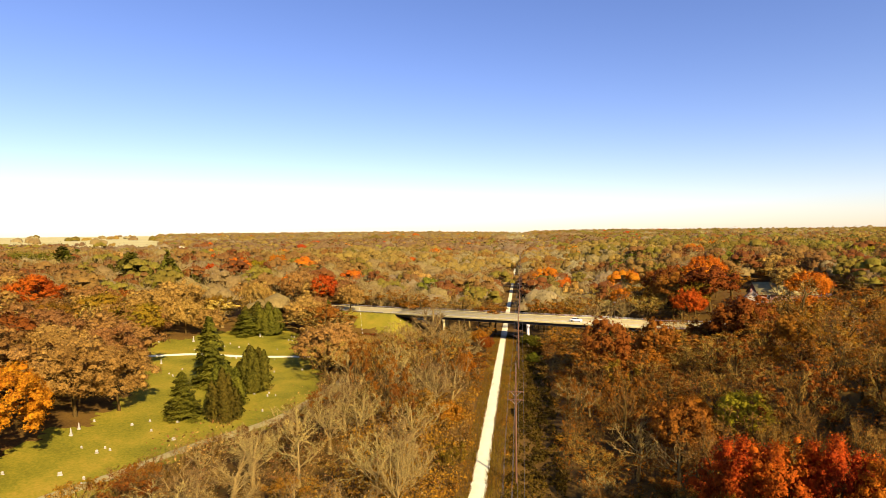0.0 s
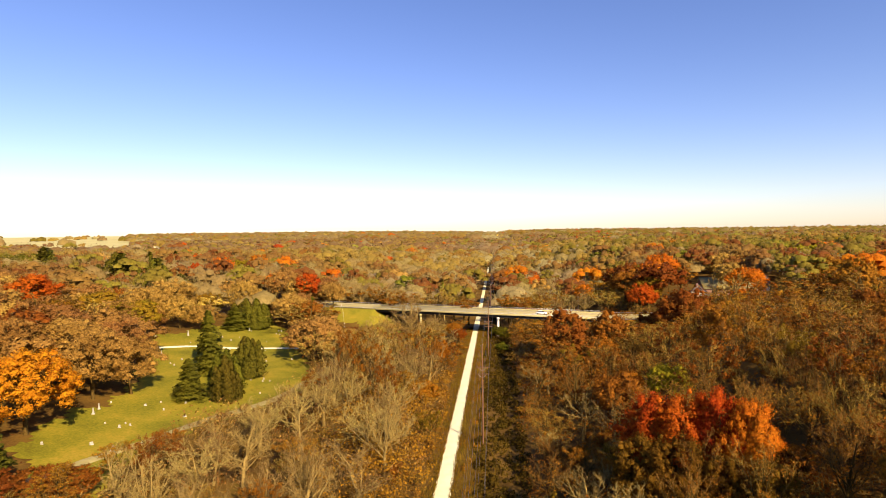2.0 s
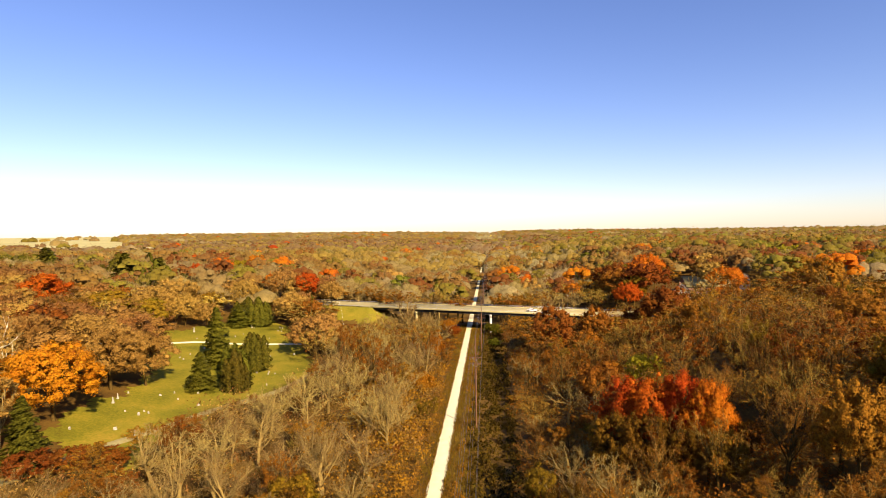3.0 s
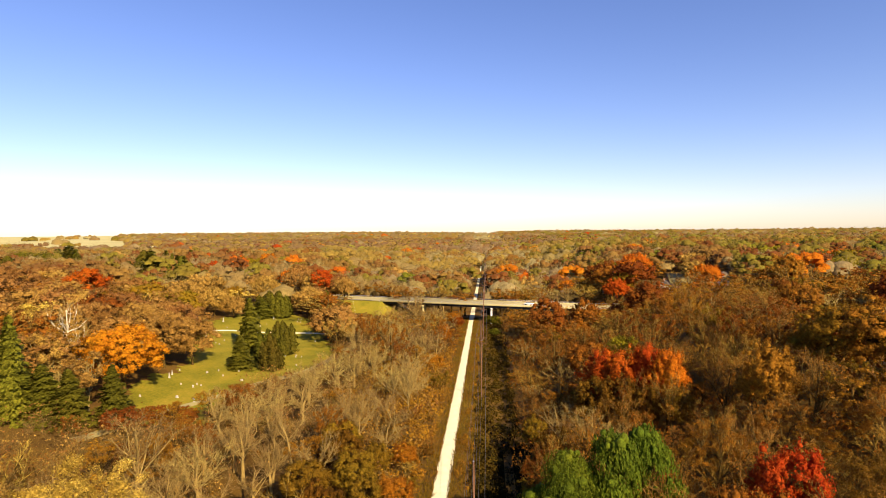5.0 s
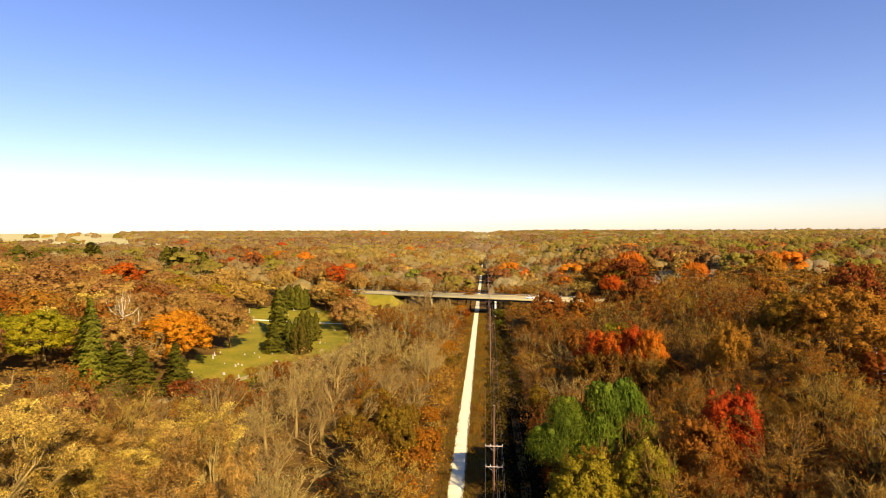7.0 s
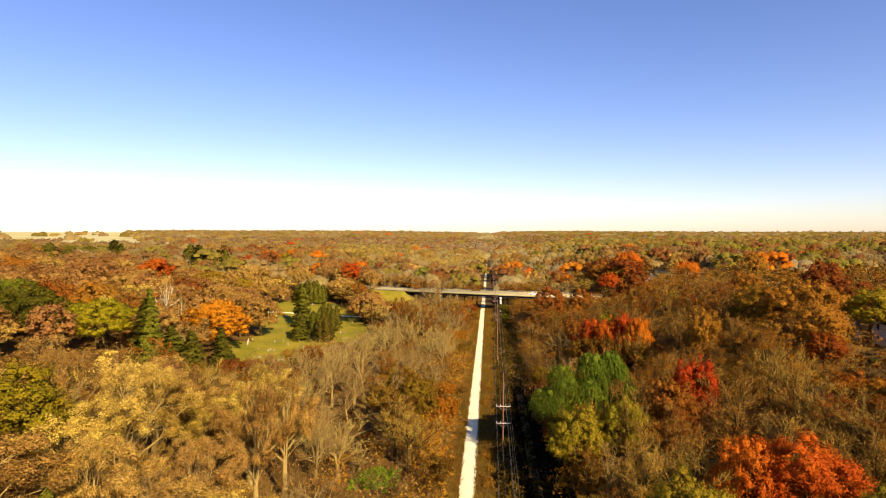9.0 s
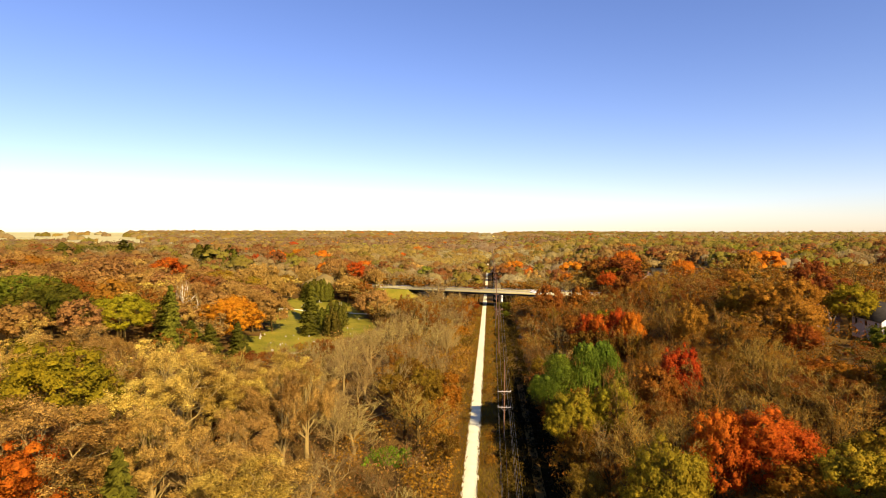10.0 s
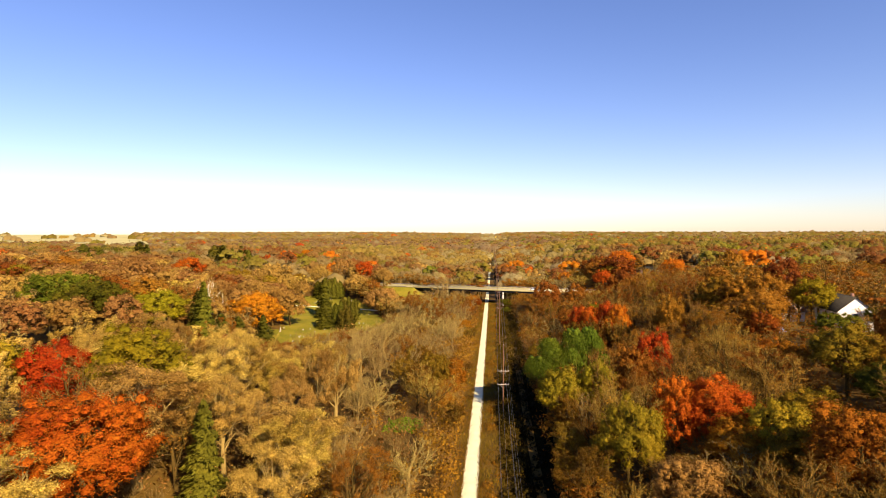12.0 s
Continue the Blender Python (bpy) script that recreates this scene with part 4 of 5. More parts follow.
special("copper_oak", [(60.2, -1.6, 10, 4), (61.4, -7, 10, 4), (38.6, 106, 9, 4), (41, -34.5, 11.5, 5), (-5.5, 196, 6, 3), (-7, 188, 6, 3.4), (-5.2, 178, 5, 2.6), (-8, 203, 7, 3.4), (48.6, -49, 15, 6), (-7, 23, 9, 4.2), (-8, 14, 8, 3.6), (-6.5, 30, 7, 3.2)])
special("cedar", [(-255, 215, 18, 9), (-236, 236, 17, 8), (-276, 240, 18, 9), (-296, 262, 17, 9), (-200, 300, 18, 7), (-160, 240, 16, 6), (-195, 262, 17, 7)])
special("bare_brown", [(-57, 87, 10, 4.5), (-52, 97, 9, 4.2), (-49, 111, 9, 4), (-46.5, 123, 9, 4), (-55, 78, 11, 5), (-60, 66, 12, 5), (-66, 57, 12, 5), (-50, 70, 12, 5),
                       (-39, -28, 17, 8), (-59, -42, 17, 8), (50, 200, 6, 4), (56, 198, 6.5, 4), (52, 193, 6, 4), (46, 199, 6, 4), (64, 198, 7, 4.5), (40, 205, 5, 3.6)])
special("bare_white", [(-112, 95, 22, 7), (-105, 91, 15, 4)])
special("bare_pale", [(-33.6, 95, 13, 6), (-41, 55, 13.5, 5.5), (-39, 46, 12.5, 5), (-48, 60, 13, 5.5), (-25, 106, 13, 6.4), (-14, 107, 13, 6), (-34.5, 71, 12.5, 5.5), (-41.5, 118, 13, 6), (-39.5, 132, 13, 6), (-40.5, 147, 13, 6), (-48, 172, 11, 6), (-44, 160, 12, 6), (-50, 187, 9, 5.5), (-39, 178, 12, 6), (-34, 55, 12, 5), (-19, 61, 13, 5), (-11, 64, 12, 5), (-38, 86, 12, 5.7), (-44, 76, 12, 5.5), (-25, 202, 19, 11), (-19, 197, 15, 8), (-35, 205, 13, 8), (-17, 200, 13, 6.5), (-12, 205, 10, 5), (-43, 203, 11, 6.5), (-31, 196, 13, 7), (-22, 192, 12, 6), (-17, 84, 17, 7), (27, 96, 13, 5), (32, 90, 13, 5), (23, 62, 14, 5.4), (27, 54, 15, 5), (21, 52, 13, 4.8), (30, 46, 14, 4.8),
                      (22, -6, 11, 6), (-25, -22, 13, 4.6)])
special("tan_oak", [(30, -44, 12.1, 5.2), (-84, 113, 15, 8), (-78, 208, 16, 7.5), (-67, 233, 14, 7), (-112, 182, 13, 6.5), (-122, 176, 16, 9), (-106, 224, 17, 9), (-116, 170, 12, 7.5), (-104, 184, 10, 6), (-86, 219, 13, 7), (-97, 226, 15, 8), (-89, 106, 17, 10), (-101, 114, 17, 10), (-124, 196, 18, 11), (-96, 250, 18, 11), (-81, 262, 16, 9), (-98, 128, 16, 9), (-112, 108, 17, 9), (-118, 128, 17, 10),
                    (-84, 228, 15, 8)])
special("gold_oak", [(-28.5, -9, 20.8, 6.8), (-50, -9, 17.9, 8.6), (-37, 4, 16, 6), (-45, -22, 17, 7.5), (-69, -13, 17, 8), (-62, -2, 15, 7)])


def distant(kind, rows):
    """Trees that stand out in the far woods."""
    for x, y, H, R in rows:
        TAKEN.append((x, y, R))
        plant(kind, x, y, H, R, 2)


distant("spruce", [(-184, 258, 15, 6), (-176, 266, 14, 6), (-160, 243, 17, 5), (-152, 250, 15, 6), (-193, 268, 14, 6), (-288, 324, 22, 8), (-300, 335, 18, 8), (-612, 826, 16, 9), (-560, 640, 16, 10)])
distant("green_tree", [(250, 526, 17, 14), (268, 540, 16, 12), (-339, 361, 18, 11), (-352, 352, 17, 10)])
distant("sallow", [(204, 262, 16, 12), (180, 232, 14, 10), (300, 470, 17, 14), (236, 461, 16, 12), (190, 340, 15, 10), (330, 520, 16, 13)])
distant("tan_oak", [(160, 262, 15, 10), (148, 250, 13, 8), (127, 280, 16, 11), (175, 400, 16, 12), (-215, 428, 17, 11), (-116, 238, 16, 10)])
distant("copper_oak", [(150, 300, 15, 9), (344, 490, 16, 13), (100, 330, 14, 8), (128, 360, 14, 9)])
distant("yellow_tree", [(-179, 363, 14, 4.4), (-150, 322, 13, 5), (215, 372, 15, 11)])

frng = np.random.default_rng(5)


def clear(x, y):
    """Places where no wild tree stands."""
    if -3.6 < x < 15.5 or (y - float(road_y(x))) * COS < 9 and (y - float(road_y(x))) * COS > -15 and x > -75 and x < 110:
        return True
    if x > 15 and abs(y - float(road_y(x))) * COS < 12:
        return True
    if inside(LAWN, x, y) or -35 < x < -30 and 28 < y < 50:
        return True
    if inside(BANK, x, y):
        return True
    return (83 < x < 110 and 26 < y < 51) or (59 < x < 64 and 6 < y < 12) or (84 < x < 134 and 203 < y < 262 and frng.random() < 0.75)


def zone(x, y, r):
    """What grows at a place: a kind, its height and half-width."""
    pick = lambda table: table[int(frng.choice(len(table), p=np.array([w for _, w in table]) / sum(w for _, w in table)))][0]
    if -46 < x < 0 and y < 215:
        if x > -9:
            return pick([("russet_thin", 2), ("bare_brown", 5), ("copper_oak", 0.6), ("brown_elm", 2)]), frng.uniform(6, 10), frng.uniform(2.6, 4)
        if y < -4 and x < -25:
            return pick([("gold_oak", 9), ("bare_brown", 3), ("bare_pale", 2)]), frng.uniform(12, 16), frng.uniform(5, 7)
        return pick([("bare_pale", 7), ("bare_brown", 4), ("russet_thin", 1.6)]), frng.uniform(11, 18), frng.uniform(3.8, 5.6)
    if x < 0 and -4 < y < 62 and x > -100 or -62 < x < 0 and -4 < y < 150:
        return pick([("bare_brown", 5), ("russet_thin", 4), ("bare_pale", 2), ("tan_oak", 0.6)]), frng.uniform(12, 17), frng.uniform(4, 5.6)
    if x < 0 and y < 70:
        return pick([("gold_oak", 7), ("tan_oak", 2.5 if y > 20 else 0.4), ("bare_pale", 2), ("olive_tree", 0.8)]), frng.uniform(13, 18), frng.uniform(5, 8)
    if x < 0 and y < 215:
        return pick([("tan_oak", 7), ("rust_oak", 1.5), ("bare_brown", 1.5), ("olive_tree", 0.7), ("gold_oak", 1), ("russet_thin", 1)]), frng.uniform(14, 19), frng.uniform(7, 10.5)
    if x > 0 and y < 215:
        if x < 24:
            if y < 58:
                return pick([("brown_elm", 4), ("russet_thin", 4), ("bare_dark", 2)]), frng.uniform(12, 16), frng.uniform(4.2, 5.6)
            return pick([("bare_pale", 2), ("bare_dark", 5), ("russet_thin", 4), ("brown_elm", 1)]), frng.uniform(12, 17) if y < 58 else frng.uniform(7, 11), frng.uniform(3.8, 5.2)
        return pick([("russet_thin", 3.5), ("bare_dark", 7.5), ("bare_brown", 0.8), ("rust_oak", 0.3 if x < 66 else 1.6), ("bare_pale", 0.3), ("brown_elm", 0.8), ("copper_oak", 0.25)]), frng.uniform(12, 17), frng.uniform(4.5, 6.5)
    if abs(x) < 70:
        return pick([("bare_pale", 5), ("bare_brown", 4), ("russet_thin", 3), ("brown_elm", 1), ("rust_oak", 0.3)]), frng.uniform(12, 17), frng.uniform(4.5, 6.5)
    if x > 0:
        return pick([("rust_oak", 4), ("russet_thin", 4), ("olive_tree", 3), ("red_maple", 0.5), ("tan_oak", 2), ("green_tree", 0.5)]), frng.uniform(13, 18), frng.uniform(5, 8)
    return pick([("tan_oak", 6), ("bare_brown", 3), ("rust_oak", 2), ("olive_tree", 1), ("red_maple", 0.2), ("cedar", 0.3), ("yellow_tree", 0.2)]), frng.uniform(14, 18), frng.uniform(5.5, 8.5)


def in_view(x, y, extra=0.0):
    return -x < 0.97 * (y + 122) + 12 + extra and x < 0.72 * (y + 122) + 16 + extra


NEAR_END, BEYOND = 205, 268
def wild(pitch, x_from, x_to, y_from, y_to, thin):
    """The unplanted wood between the placed trees, on a loose grid."""
    for row, y0 in enumerate(np.arange(y_from, y_to, pitch)):
        for x0 in np.arange(x_from, x_to, pitch):
            x, y = x0 + (row % 2) * pitch / 2 + frng.uniform(-0.35, 0.35) * pitch, y0 + frng.uniform(-0.35, 0.35) * pitch
            r = frng.random()
            if y > NEAR_END and not -90 < x < 110:
                continue
            # unseen trees behind and to the right are added to cast shadows into view
            if not (in_view(x, y, 14 if x > 0 else 0) or y < -60 and -45 < x < 66) or clear(x, y):
                continue
            wide = -x > 46 and y < 215 or y > 215 and abs(x) > 70
            if thin and (wide and r < 0.42 or y > 120 and r < 0.22):
                continue
            if any((x - a) ** 2 + (y - b) ** 2 < (0.78 * c + 1.2) ** 2 for a, b, c in TAKEN):
                continue
            kind, H, R = zone(x, y, r)
            cap = headroom(x, y)
            if cap < 2.5:
                continue
            if H > cap:
                R, H = max(2.2, R * (cap / H) ** 0.6), cap
            plant(kind, x, y, H, R, level(x, y) if y > -84 else 2)


wild(8.2, -330, -60, -78 - 7 * 7.4, BEYOND, True)
wild(6.0, -60, -3, -126, 215, False)
wild(6.2, 14, 72, -126, 215, False)
wild(7.4, 72, 260, -78 - 7 * 7.4, BEYOND, True)
wild(7.4, -60, 72, 216, BEYOND, True)

# the dense edge of the wood along the ditch, run on out of view for its shadow
for y in np.arange(-118, 62, 4.2):
    x = frng.uniform(16.2, 19.5)
    if not any((x - a) ** 2 + (y - b) ** 2 < (0.6 * c) ** 2 for a, b, c in TAKEN):
        plant("ditch_elm" if frng.random() < 0.6 else "russet_thin", x, y, frng.uniform(9.5, 13.5), frng.uniform(3.0, 4.2), level(x, y))
for y in np.arange(246, 470, 5.5):
    x = frng.uniform(12.5, 15.5)
    plant("ditch_elm" if frng.random() < 0.5 else "bare_pale" if frng.random() < 0.6 else "cedar", x, y, frng.uniform(9, 14), frng.uniform(3.0, 4.2), 2)

# ---- the woods beyond, as masses of leaf clumps ----


def mass(name, material, xs, ys, hs, rs, puffs, per, size, rng, label, twiggy=False):
    """Many far trees as one: each a dome of puffs with loose leaf clumps, or a low dome with a fuzz of upright twigs."""
    n = len(xs)
    if not n:
        return
    g = Geo()
    z0 = land(xs, ys)
    m = max(2, puffs // 3) if twiggy else puffs
    k = np.arange(m)[None] + rng.uniform(0.1, 0.9, (n, m))
    c = 1 - k / m * 1.05
    a = k * 2.39996 + rng.uniform(0, 6, (n, 1))
    h = np.sqrt(np.clip(1 - c * c, 0, 1))
    lump = rng.uniform(0.74, 1.08, (n, m))
    if m < 3:
        h, c = h * 0.6, c * 0.6
    spread, low, top = (0.62, 0.42, 0.22) if twiggy else (0.76, 0.52, 0.38)
    way = np.stack([np.cos(a) * h, np.sin(a) * h, c], -1)
    p = np.stack([xs[:, None] + way[..., 0] * rs[:, None] * spread * lump, ys[:, None] + way[..., 1] * rs[:, None] * spread * lump, z0[:, None] + hs[:, None] * (low + top * c * lump)], -1)
    r = rs[:, None] * (1.35 / math.sqrt(m) if m > 2 else 0.75) * rng.uniform(0.65, 1.35, (n, m))
    hearts(g, p.reshape(-1, 3), r.ravel() * 0.78, 0.74 if m > 2 else 0.55, LITE, LITE_T, 0.9)
    which = rng.integers(0, m, (n, per))
    rows = np.arange(n)[:, None]
    d = unit(rng.normal(0, 1, (n, per, 3)) + 0.7 * way[rows, which] + np.array([0, 0, 0.3]))
    q = p[rows, which] + d * r[rows, which][..., None] * rng.uniform(0.5, 1.3 if per > 20 else 0.95, (n, per, 1)) * np.array([1, 1, 0.85])
    if twiggy:
        up = d * np.array([0.6, 0.6, 0.3]) + np.array([0, 0, 0.8]) + rng.normal(0, 0.3, d.shape)
        slivers(g, q.reshape(-1, 3), up.reshape(-1, 3), size * 3.2 * rng.uniform(0.6, 1.3, n * per), size * 0.12)
    else:
        cards(g, q.reshape(-1, 3), (d + rng.normal(0, 0.4, d.shape)).reshape(-1, 3), size * rng.uniform(0.65, 1.3, n * per), rng, 1.2, out=d.reshape(-1, 3) + np.array([[0, 0, 0.9]]))
    ob = new(name, g.mesh(name, [material]))
    lean = rng.uniform(-0.3, 0.3, n)
    tone = np.concatenate([np.repeat(lean, len(block) // n) for block in g.v])
    ob.data.attributes.new("tree_tone", "FLOAT", "POINT").data.foreach_set("value", tone.astype(np.float32))
    tagged(ob, label, "woods", kind="stuff")


def scatter(y0, y1, spacing, rng):
    xs, ys = [], []
    for y in np.arange(y0, y1, spacing * 0.87):
        w0, w1 = -(0.97 * (y + 122) + 15), 0.72 * (y + 122) + 20
        m = np.arange(w0, w1, spacing)
        xs.append(m + rng.uniform(-0.45, 0.45, len(m)) * spacing)
        ys.append(y + rng.uniform(-0.45, 0.45, len(m)) * spacing)
    x, y = np.concatenate(xs), np.concatenate(ys)
    keep = ~((x > np.where(y > 250, -2.6, -4.5)) & (x < np.where(y > 250, 11.0, 15.5)) & (y < 900)) & ~((-x > 0.70 * y) & (y > 1350) & (np.abs(np.sin(y * 0.009 + x * 0.0012)) > 0.06))
    d = np.abs(y - road_y(x)) * COS
    keep &= ~((d < 16) & (y < road_y(x)) & (x > -80) & (x < 115)) & ~(d < 10) & ~((x > -72) & (x < -34) & (y > 190) & (y < 252))
    keep &= ~((x > -90) & (x < 110) & (y < BEYOND))
    keep &= ~((np.abs(x / y + 0.73) < 0.16) & (y > 860) & (y < 1340) & (rng.uniform(0, 1, len(x)) < 0.9))
    keep &= ~((-x > 0.68 * y) & (y > 1000) & (rng.uniform(0, 1, len(x)) < 0.75))
    keep &= ~((x > 84) & (x < 134) & (y > 203) & (y < 262))
    for a, b, c in TAKEN:
        if b > NEAR_END - 20:
            keep &= (x - a) ** 2 + (y - b) ** 2 > (c * 0.9) ** 2
    return x[keep], y[keep]


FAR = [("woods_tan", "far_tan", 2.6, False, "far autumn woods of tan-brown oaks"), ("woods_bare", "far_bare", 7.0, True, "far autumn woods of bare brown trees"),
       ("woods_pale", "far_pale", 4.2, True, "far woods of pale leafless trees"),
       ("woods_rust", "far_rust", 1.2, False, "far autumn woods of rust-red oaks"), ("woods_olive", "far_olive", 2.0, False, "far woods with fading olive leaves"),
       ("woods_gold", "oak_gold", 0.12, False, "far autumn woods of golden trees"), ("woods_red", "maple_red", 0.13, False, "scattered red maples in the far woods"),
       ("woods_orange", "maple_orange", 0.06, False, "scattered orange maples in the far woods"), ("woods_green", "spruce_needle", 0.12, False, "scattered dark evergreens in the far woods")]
mrng = np.random.default_rng(23)
for y0, y1, spacing, puffs, per, size, hh, rr in ((NEAR_END, 420, 13.5, 24, 300, 0.66, 17.5, 10.2), (420, 800, 17.5, 13, 100, 1.05, 17.5, 12.6), (800, 1700, 25, 6, 32, 1.9, 17.5, 17.5), (1700, 3900, 42, 3, 10, 3.2, 17.0, 28.0)):
    x, y = scatter(y0, y1, spacing, mrng)
    # neighbouring trees tend to be alike
    lean = np.sin(x * 0.021 + 1.3 * np.sin(y * 0.013)) + np.sin(y * 0.019 + x * 0.008)
    right = step(-60, 160, x)
    table = np.stack([np.full(len(x), w) for _, _, w, _, _ in FAR], 1)
    table[:, 0] *= (1.6 - right) * (1 + 0.5 * lean)
    table[:, 1] *= 1 - 0.45 * right
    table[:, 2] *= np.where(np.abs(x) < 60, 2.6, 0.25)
    table[:, 3] *= 0.9 + 0.9 * right - 0.2 * lean
    table[:, 4] *= (0.5 + 1.5 * right) * (1 - 0.4 * lean)
    table[:, 5] *= 1.6 - 1.6 * right
    table = np.clip(table, 0.005, None)
    cum = np.cumsum(table / table.sum(1, keepdims=True), 1)
    kind = (mrng.uniform(0, 1, (len(x), 1)) > cum).sum(1)
    tall = 0.5 if y0 > 1500 else 1.0
    hs, rs = hh * (1 + tall * mrng.uniform(-0.2, 0.14, len(x))), rr * mrng.uniform(0.6, 1.2, len(x))
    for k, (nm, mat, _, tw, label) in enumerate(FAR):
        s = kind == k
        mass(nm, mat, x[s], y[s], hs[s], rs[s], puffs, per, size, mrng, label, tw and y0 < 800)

# ---- undergrowth and grass ----
urng = np.random.default_rng(31)


def tufts(name, material, x, y, h, label, category, spread=0.5, r=0.03, per=1):
    g = Geo()
    n = len(x)
    p = np.stack([x, y, land(x, y) - 0.05], 1)
    d = np.stack([urng.normal(0, spread, n), urng.normal(0, spread, n), np.ones(n)], 1)
    spikes(g, p, d, h, r)
    tagged(new(name, g.mesh(name, [material])), label, category, kind="stuff")


n = 24000
y = -70 + 300 * urng.uniform(0, 1, n)
x = np.where(urng.uniform(0, 1, n) < 0.3, -1.22 - 2.6 * urng.uniform(0, 1, n) ** 1.4, 1.22 + 5.4 * urng.uniform(0, 1, n) ** 1.3)
tufts("grass", "dry_grass", x, y, urng.uniform(0.25, 1.2, n), "tall dry tan grass beside the trail", "grass", 0.45, 0.07)


def bushes(name, material, xs, ys, hs, per, size, label):
    n = len(xs)
    g = Geo()
    d = urng.normal(0, 1, (n, per, 3))
    d[..., 2] = np.abs(d[..., 2])
    d = unit(d)
    base = np.stack([xs, ys, land(xs, ys)], -1)[:, None]
    p = base + d * hs[:, None, None] * urng.uniform(0.55, 1.0, (n, per, 1)) * np.array([0.8, 0.8, 1.0])
    cards(g, p.reshape(-1, 3), (d + urng.normal(0, 0.6, d.shape)).reshape(-1, 3), size * urng.uniform(0.6, 1.3, n * per), urng, out=d.reshape(-1, 3))
    tagged(new(name, g.mesh(name, [material])), label, "undergrowth", kind="stuff")


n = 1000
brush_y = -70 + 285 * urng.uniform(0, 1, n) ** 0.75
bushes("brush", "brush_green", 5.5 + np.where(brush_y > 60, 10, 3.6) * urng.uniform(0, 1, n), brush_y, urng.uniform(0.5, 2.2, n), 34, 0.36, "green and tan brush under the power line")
# brush whose near-black colour stands for the shade in the ditch
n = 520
bushes("shade_brush", "shade_leaf", 8.6 + 9.6 * urng.uniform(0, 1, n), -100 + 170 * urng.uniform(0, 1, n), urng.uniform(0.5, 2.0, n), 34, 0.34, "withered ditch brush, coloured near-black in place of shade")
n = 1500
bx, by = -64 + 150 * urng.uniform(0, 1, n), -75 + 290 * urng.uniform(0, 1, n)
ok = ~((bx > -4) & (bx < 14)) & ~inside(LAWN, bx, by)
for nm, mat, sel in (("undergrowth", "russet", ok & (bx > 0)), ("dry_undergrowth", "dry_grass", ok & (bx < 0))):
    bushes(nm, mat, bx[sel], by[sel], urng.uniform(0.8, 2.6, sel.sum()), 34, 0.36, "brown leafy undergrowth on the woodland floor" if bx[sel][0] > 0 else "tan dry undergrowth on the woodland floor")
n = 220
bushes("trailside_brush", "russet", np.where(urng.uniform(0, 1, n) < 0.75, -3.6 - 2.6 * urng.uniform(0, 1, n), 2.8 + 2.5 * urng.uniform(0, 1, n)), -70 + 285 * urng.uniform(0, 1, n), urng.uniform(0.6, 1.9, n), 80, 0.19, "rust-brown brush beside the trail")
def thicket(name, leaf, twig, xs, ys, hs, per, leaves, label):
    """Dense low scrub: fans of thin stems with a few leaves."""
    n = len(xs)
    base = np.stack([xs, ys, land(xs, ys)], -1)[:, None]
    a, u = urng.uniform(0, 2 * np.pi, (n, per)), np.sqrt(urng.uniform(0, 1, (n, per)))
    d = np.stack([np.cos(a) * u * 0.75, np.sin(a) * u * 0.75, np.full(a.shape, 1.0)], -1) + urng.normal(0, 0.16, (n, per, 3))
    low = urng.uniform(0, 0.55, (n, per, 1))
    p = base + d * hs[:, None, None] * low
    d2 = d + urng.normal(0, 0.35, d.shape)
    g = Geo()
    spikes(g, p.reshape(-1, 3), d2.reshape(-1, 3), (hs[:, None] * urng.uniform(0.25, 0.5, (n, per))).ravel(), 0.022)
    tagged(new(name, g.mesh(name, [twig])), label, "thicket", kind="stuff")
    a, u = urng.uniform(0, 2 * np.pi, (n, leaves)), np.sqrt(urng.uniform(0, 1, (n, leaves)))
    d = np.stack([np.cos(a) * u * 0.7, np.sin(a) * u * 0.7, np.full(a.shape, 1.0)], -1)
    p = base + d * (hs[:, None] * urng.uniform(0.45, 1.0, (n, leaves)))[..., None]
    g = Geo()
    cards(g, p.reshape(-1, 3), (d + urng.normal(0, 0.5, d.shape)).reshape(-1, 3), 0.34 * urng.uniform(0.6, 1.3, n * leaves), urng, out=d.reshape(-1, 3))
    tagged(new(name + "_leaf", g.mesh(name + "_leaf", [leaf])), "dry leaves on " + label, "thicket", kind="stuff")


n = 1500
bx, by = -104 + 99 * urng.uniform(0, 1, n), -70 + 240 * urng.uniform(0, 1, n)
ok = ~inside(LAWN, bx, by) & ~((bx < -21) & (bx > -36) & (by > 18) & (by < 48)) & ((bx > -60) | ((by > -6) & (by < 60)))
ok &= ~((bx < -60) & (np.abs(by - 60 - (bx + 72) * 2.2) < 5))
sel = ok & (urng.uniform(0, 1, n) < 0.4)
thicket("scrub_brown", "oak_tan", "twig_brown", bx[sel], by[sel], urng.uniform(3.5, 7.5, sel.sum()), 50, 26, "brown leafless scrub between the trees")
sel = ok & ~sel
thicket("scrub_tan", "oak_tan", "twig_pale", bx[sel], by[sel], urng.uniform(3.5, 7.0, sel.sum()), 50, 20, "pale tan scrub between the trees")
n = 900
bx, by = 15 + 80 * urng.uniform(0, 1, n), -70 + 270 * urng.uniform(0, 1, n)
thicket("scrub_dark", "russet", "twig_brown", bx, by, urng.uniform(3.5, 7.0, n), 40, 60, "dark russet scrub under taller trees")
n = 420
bx, by = -25 + 21.4 * urng.uniform(0, 1, n), -85 + 220 * urng.uniform(0, 1, n)
sel = ~((bx > -21.5) & (bx < -11) & (by > -24) & (by < 7)) & ~((bx > -30) & (bx < -18.5) & (by > 5) & (by < 39))
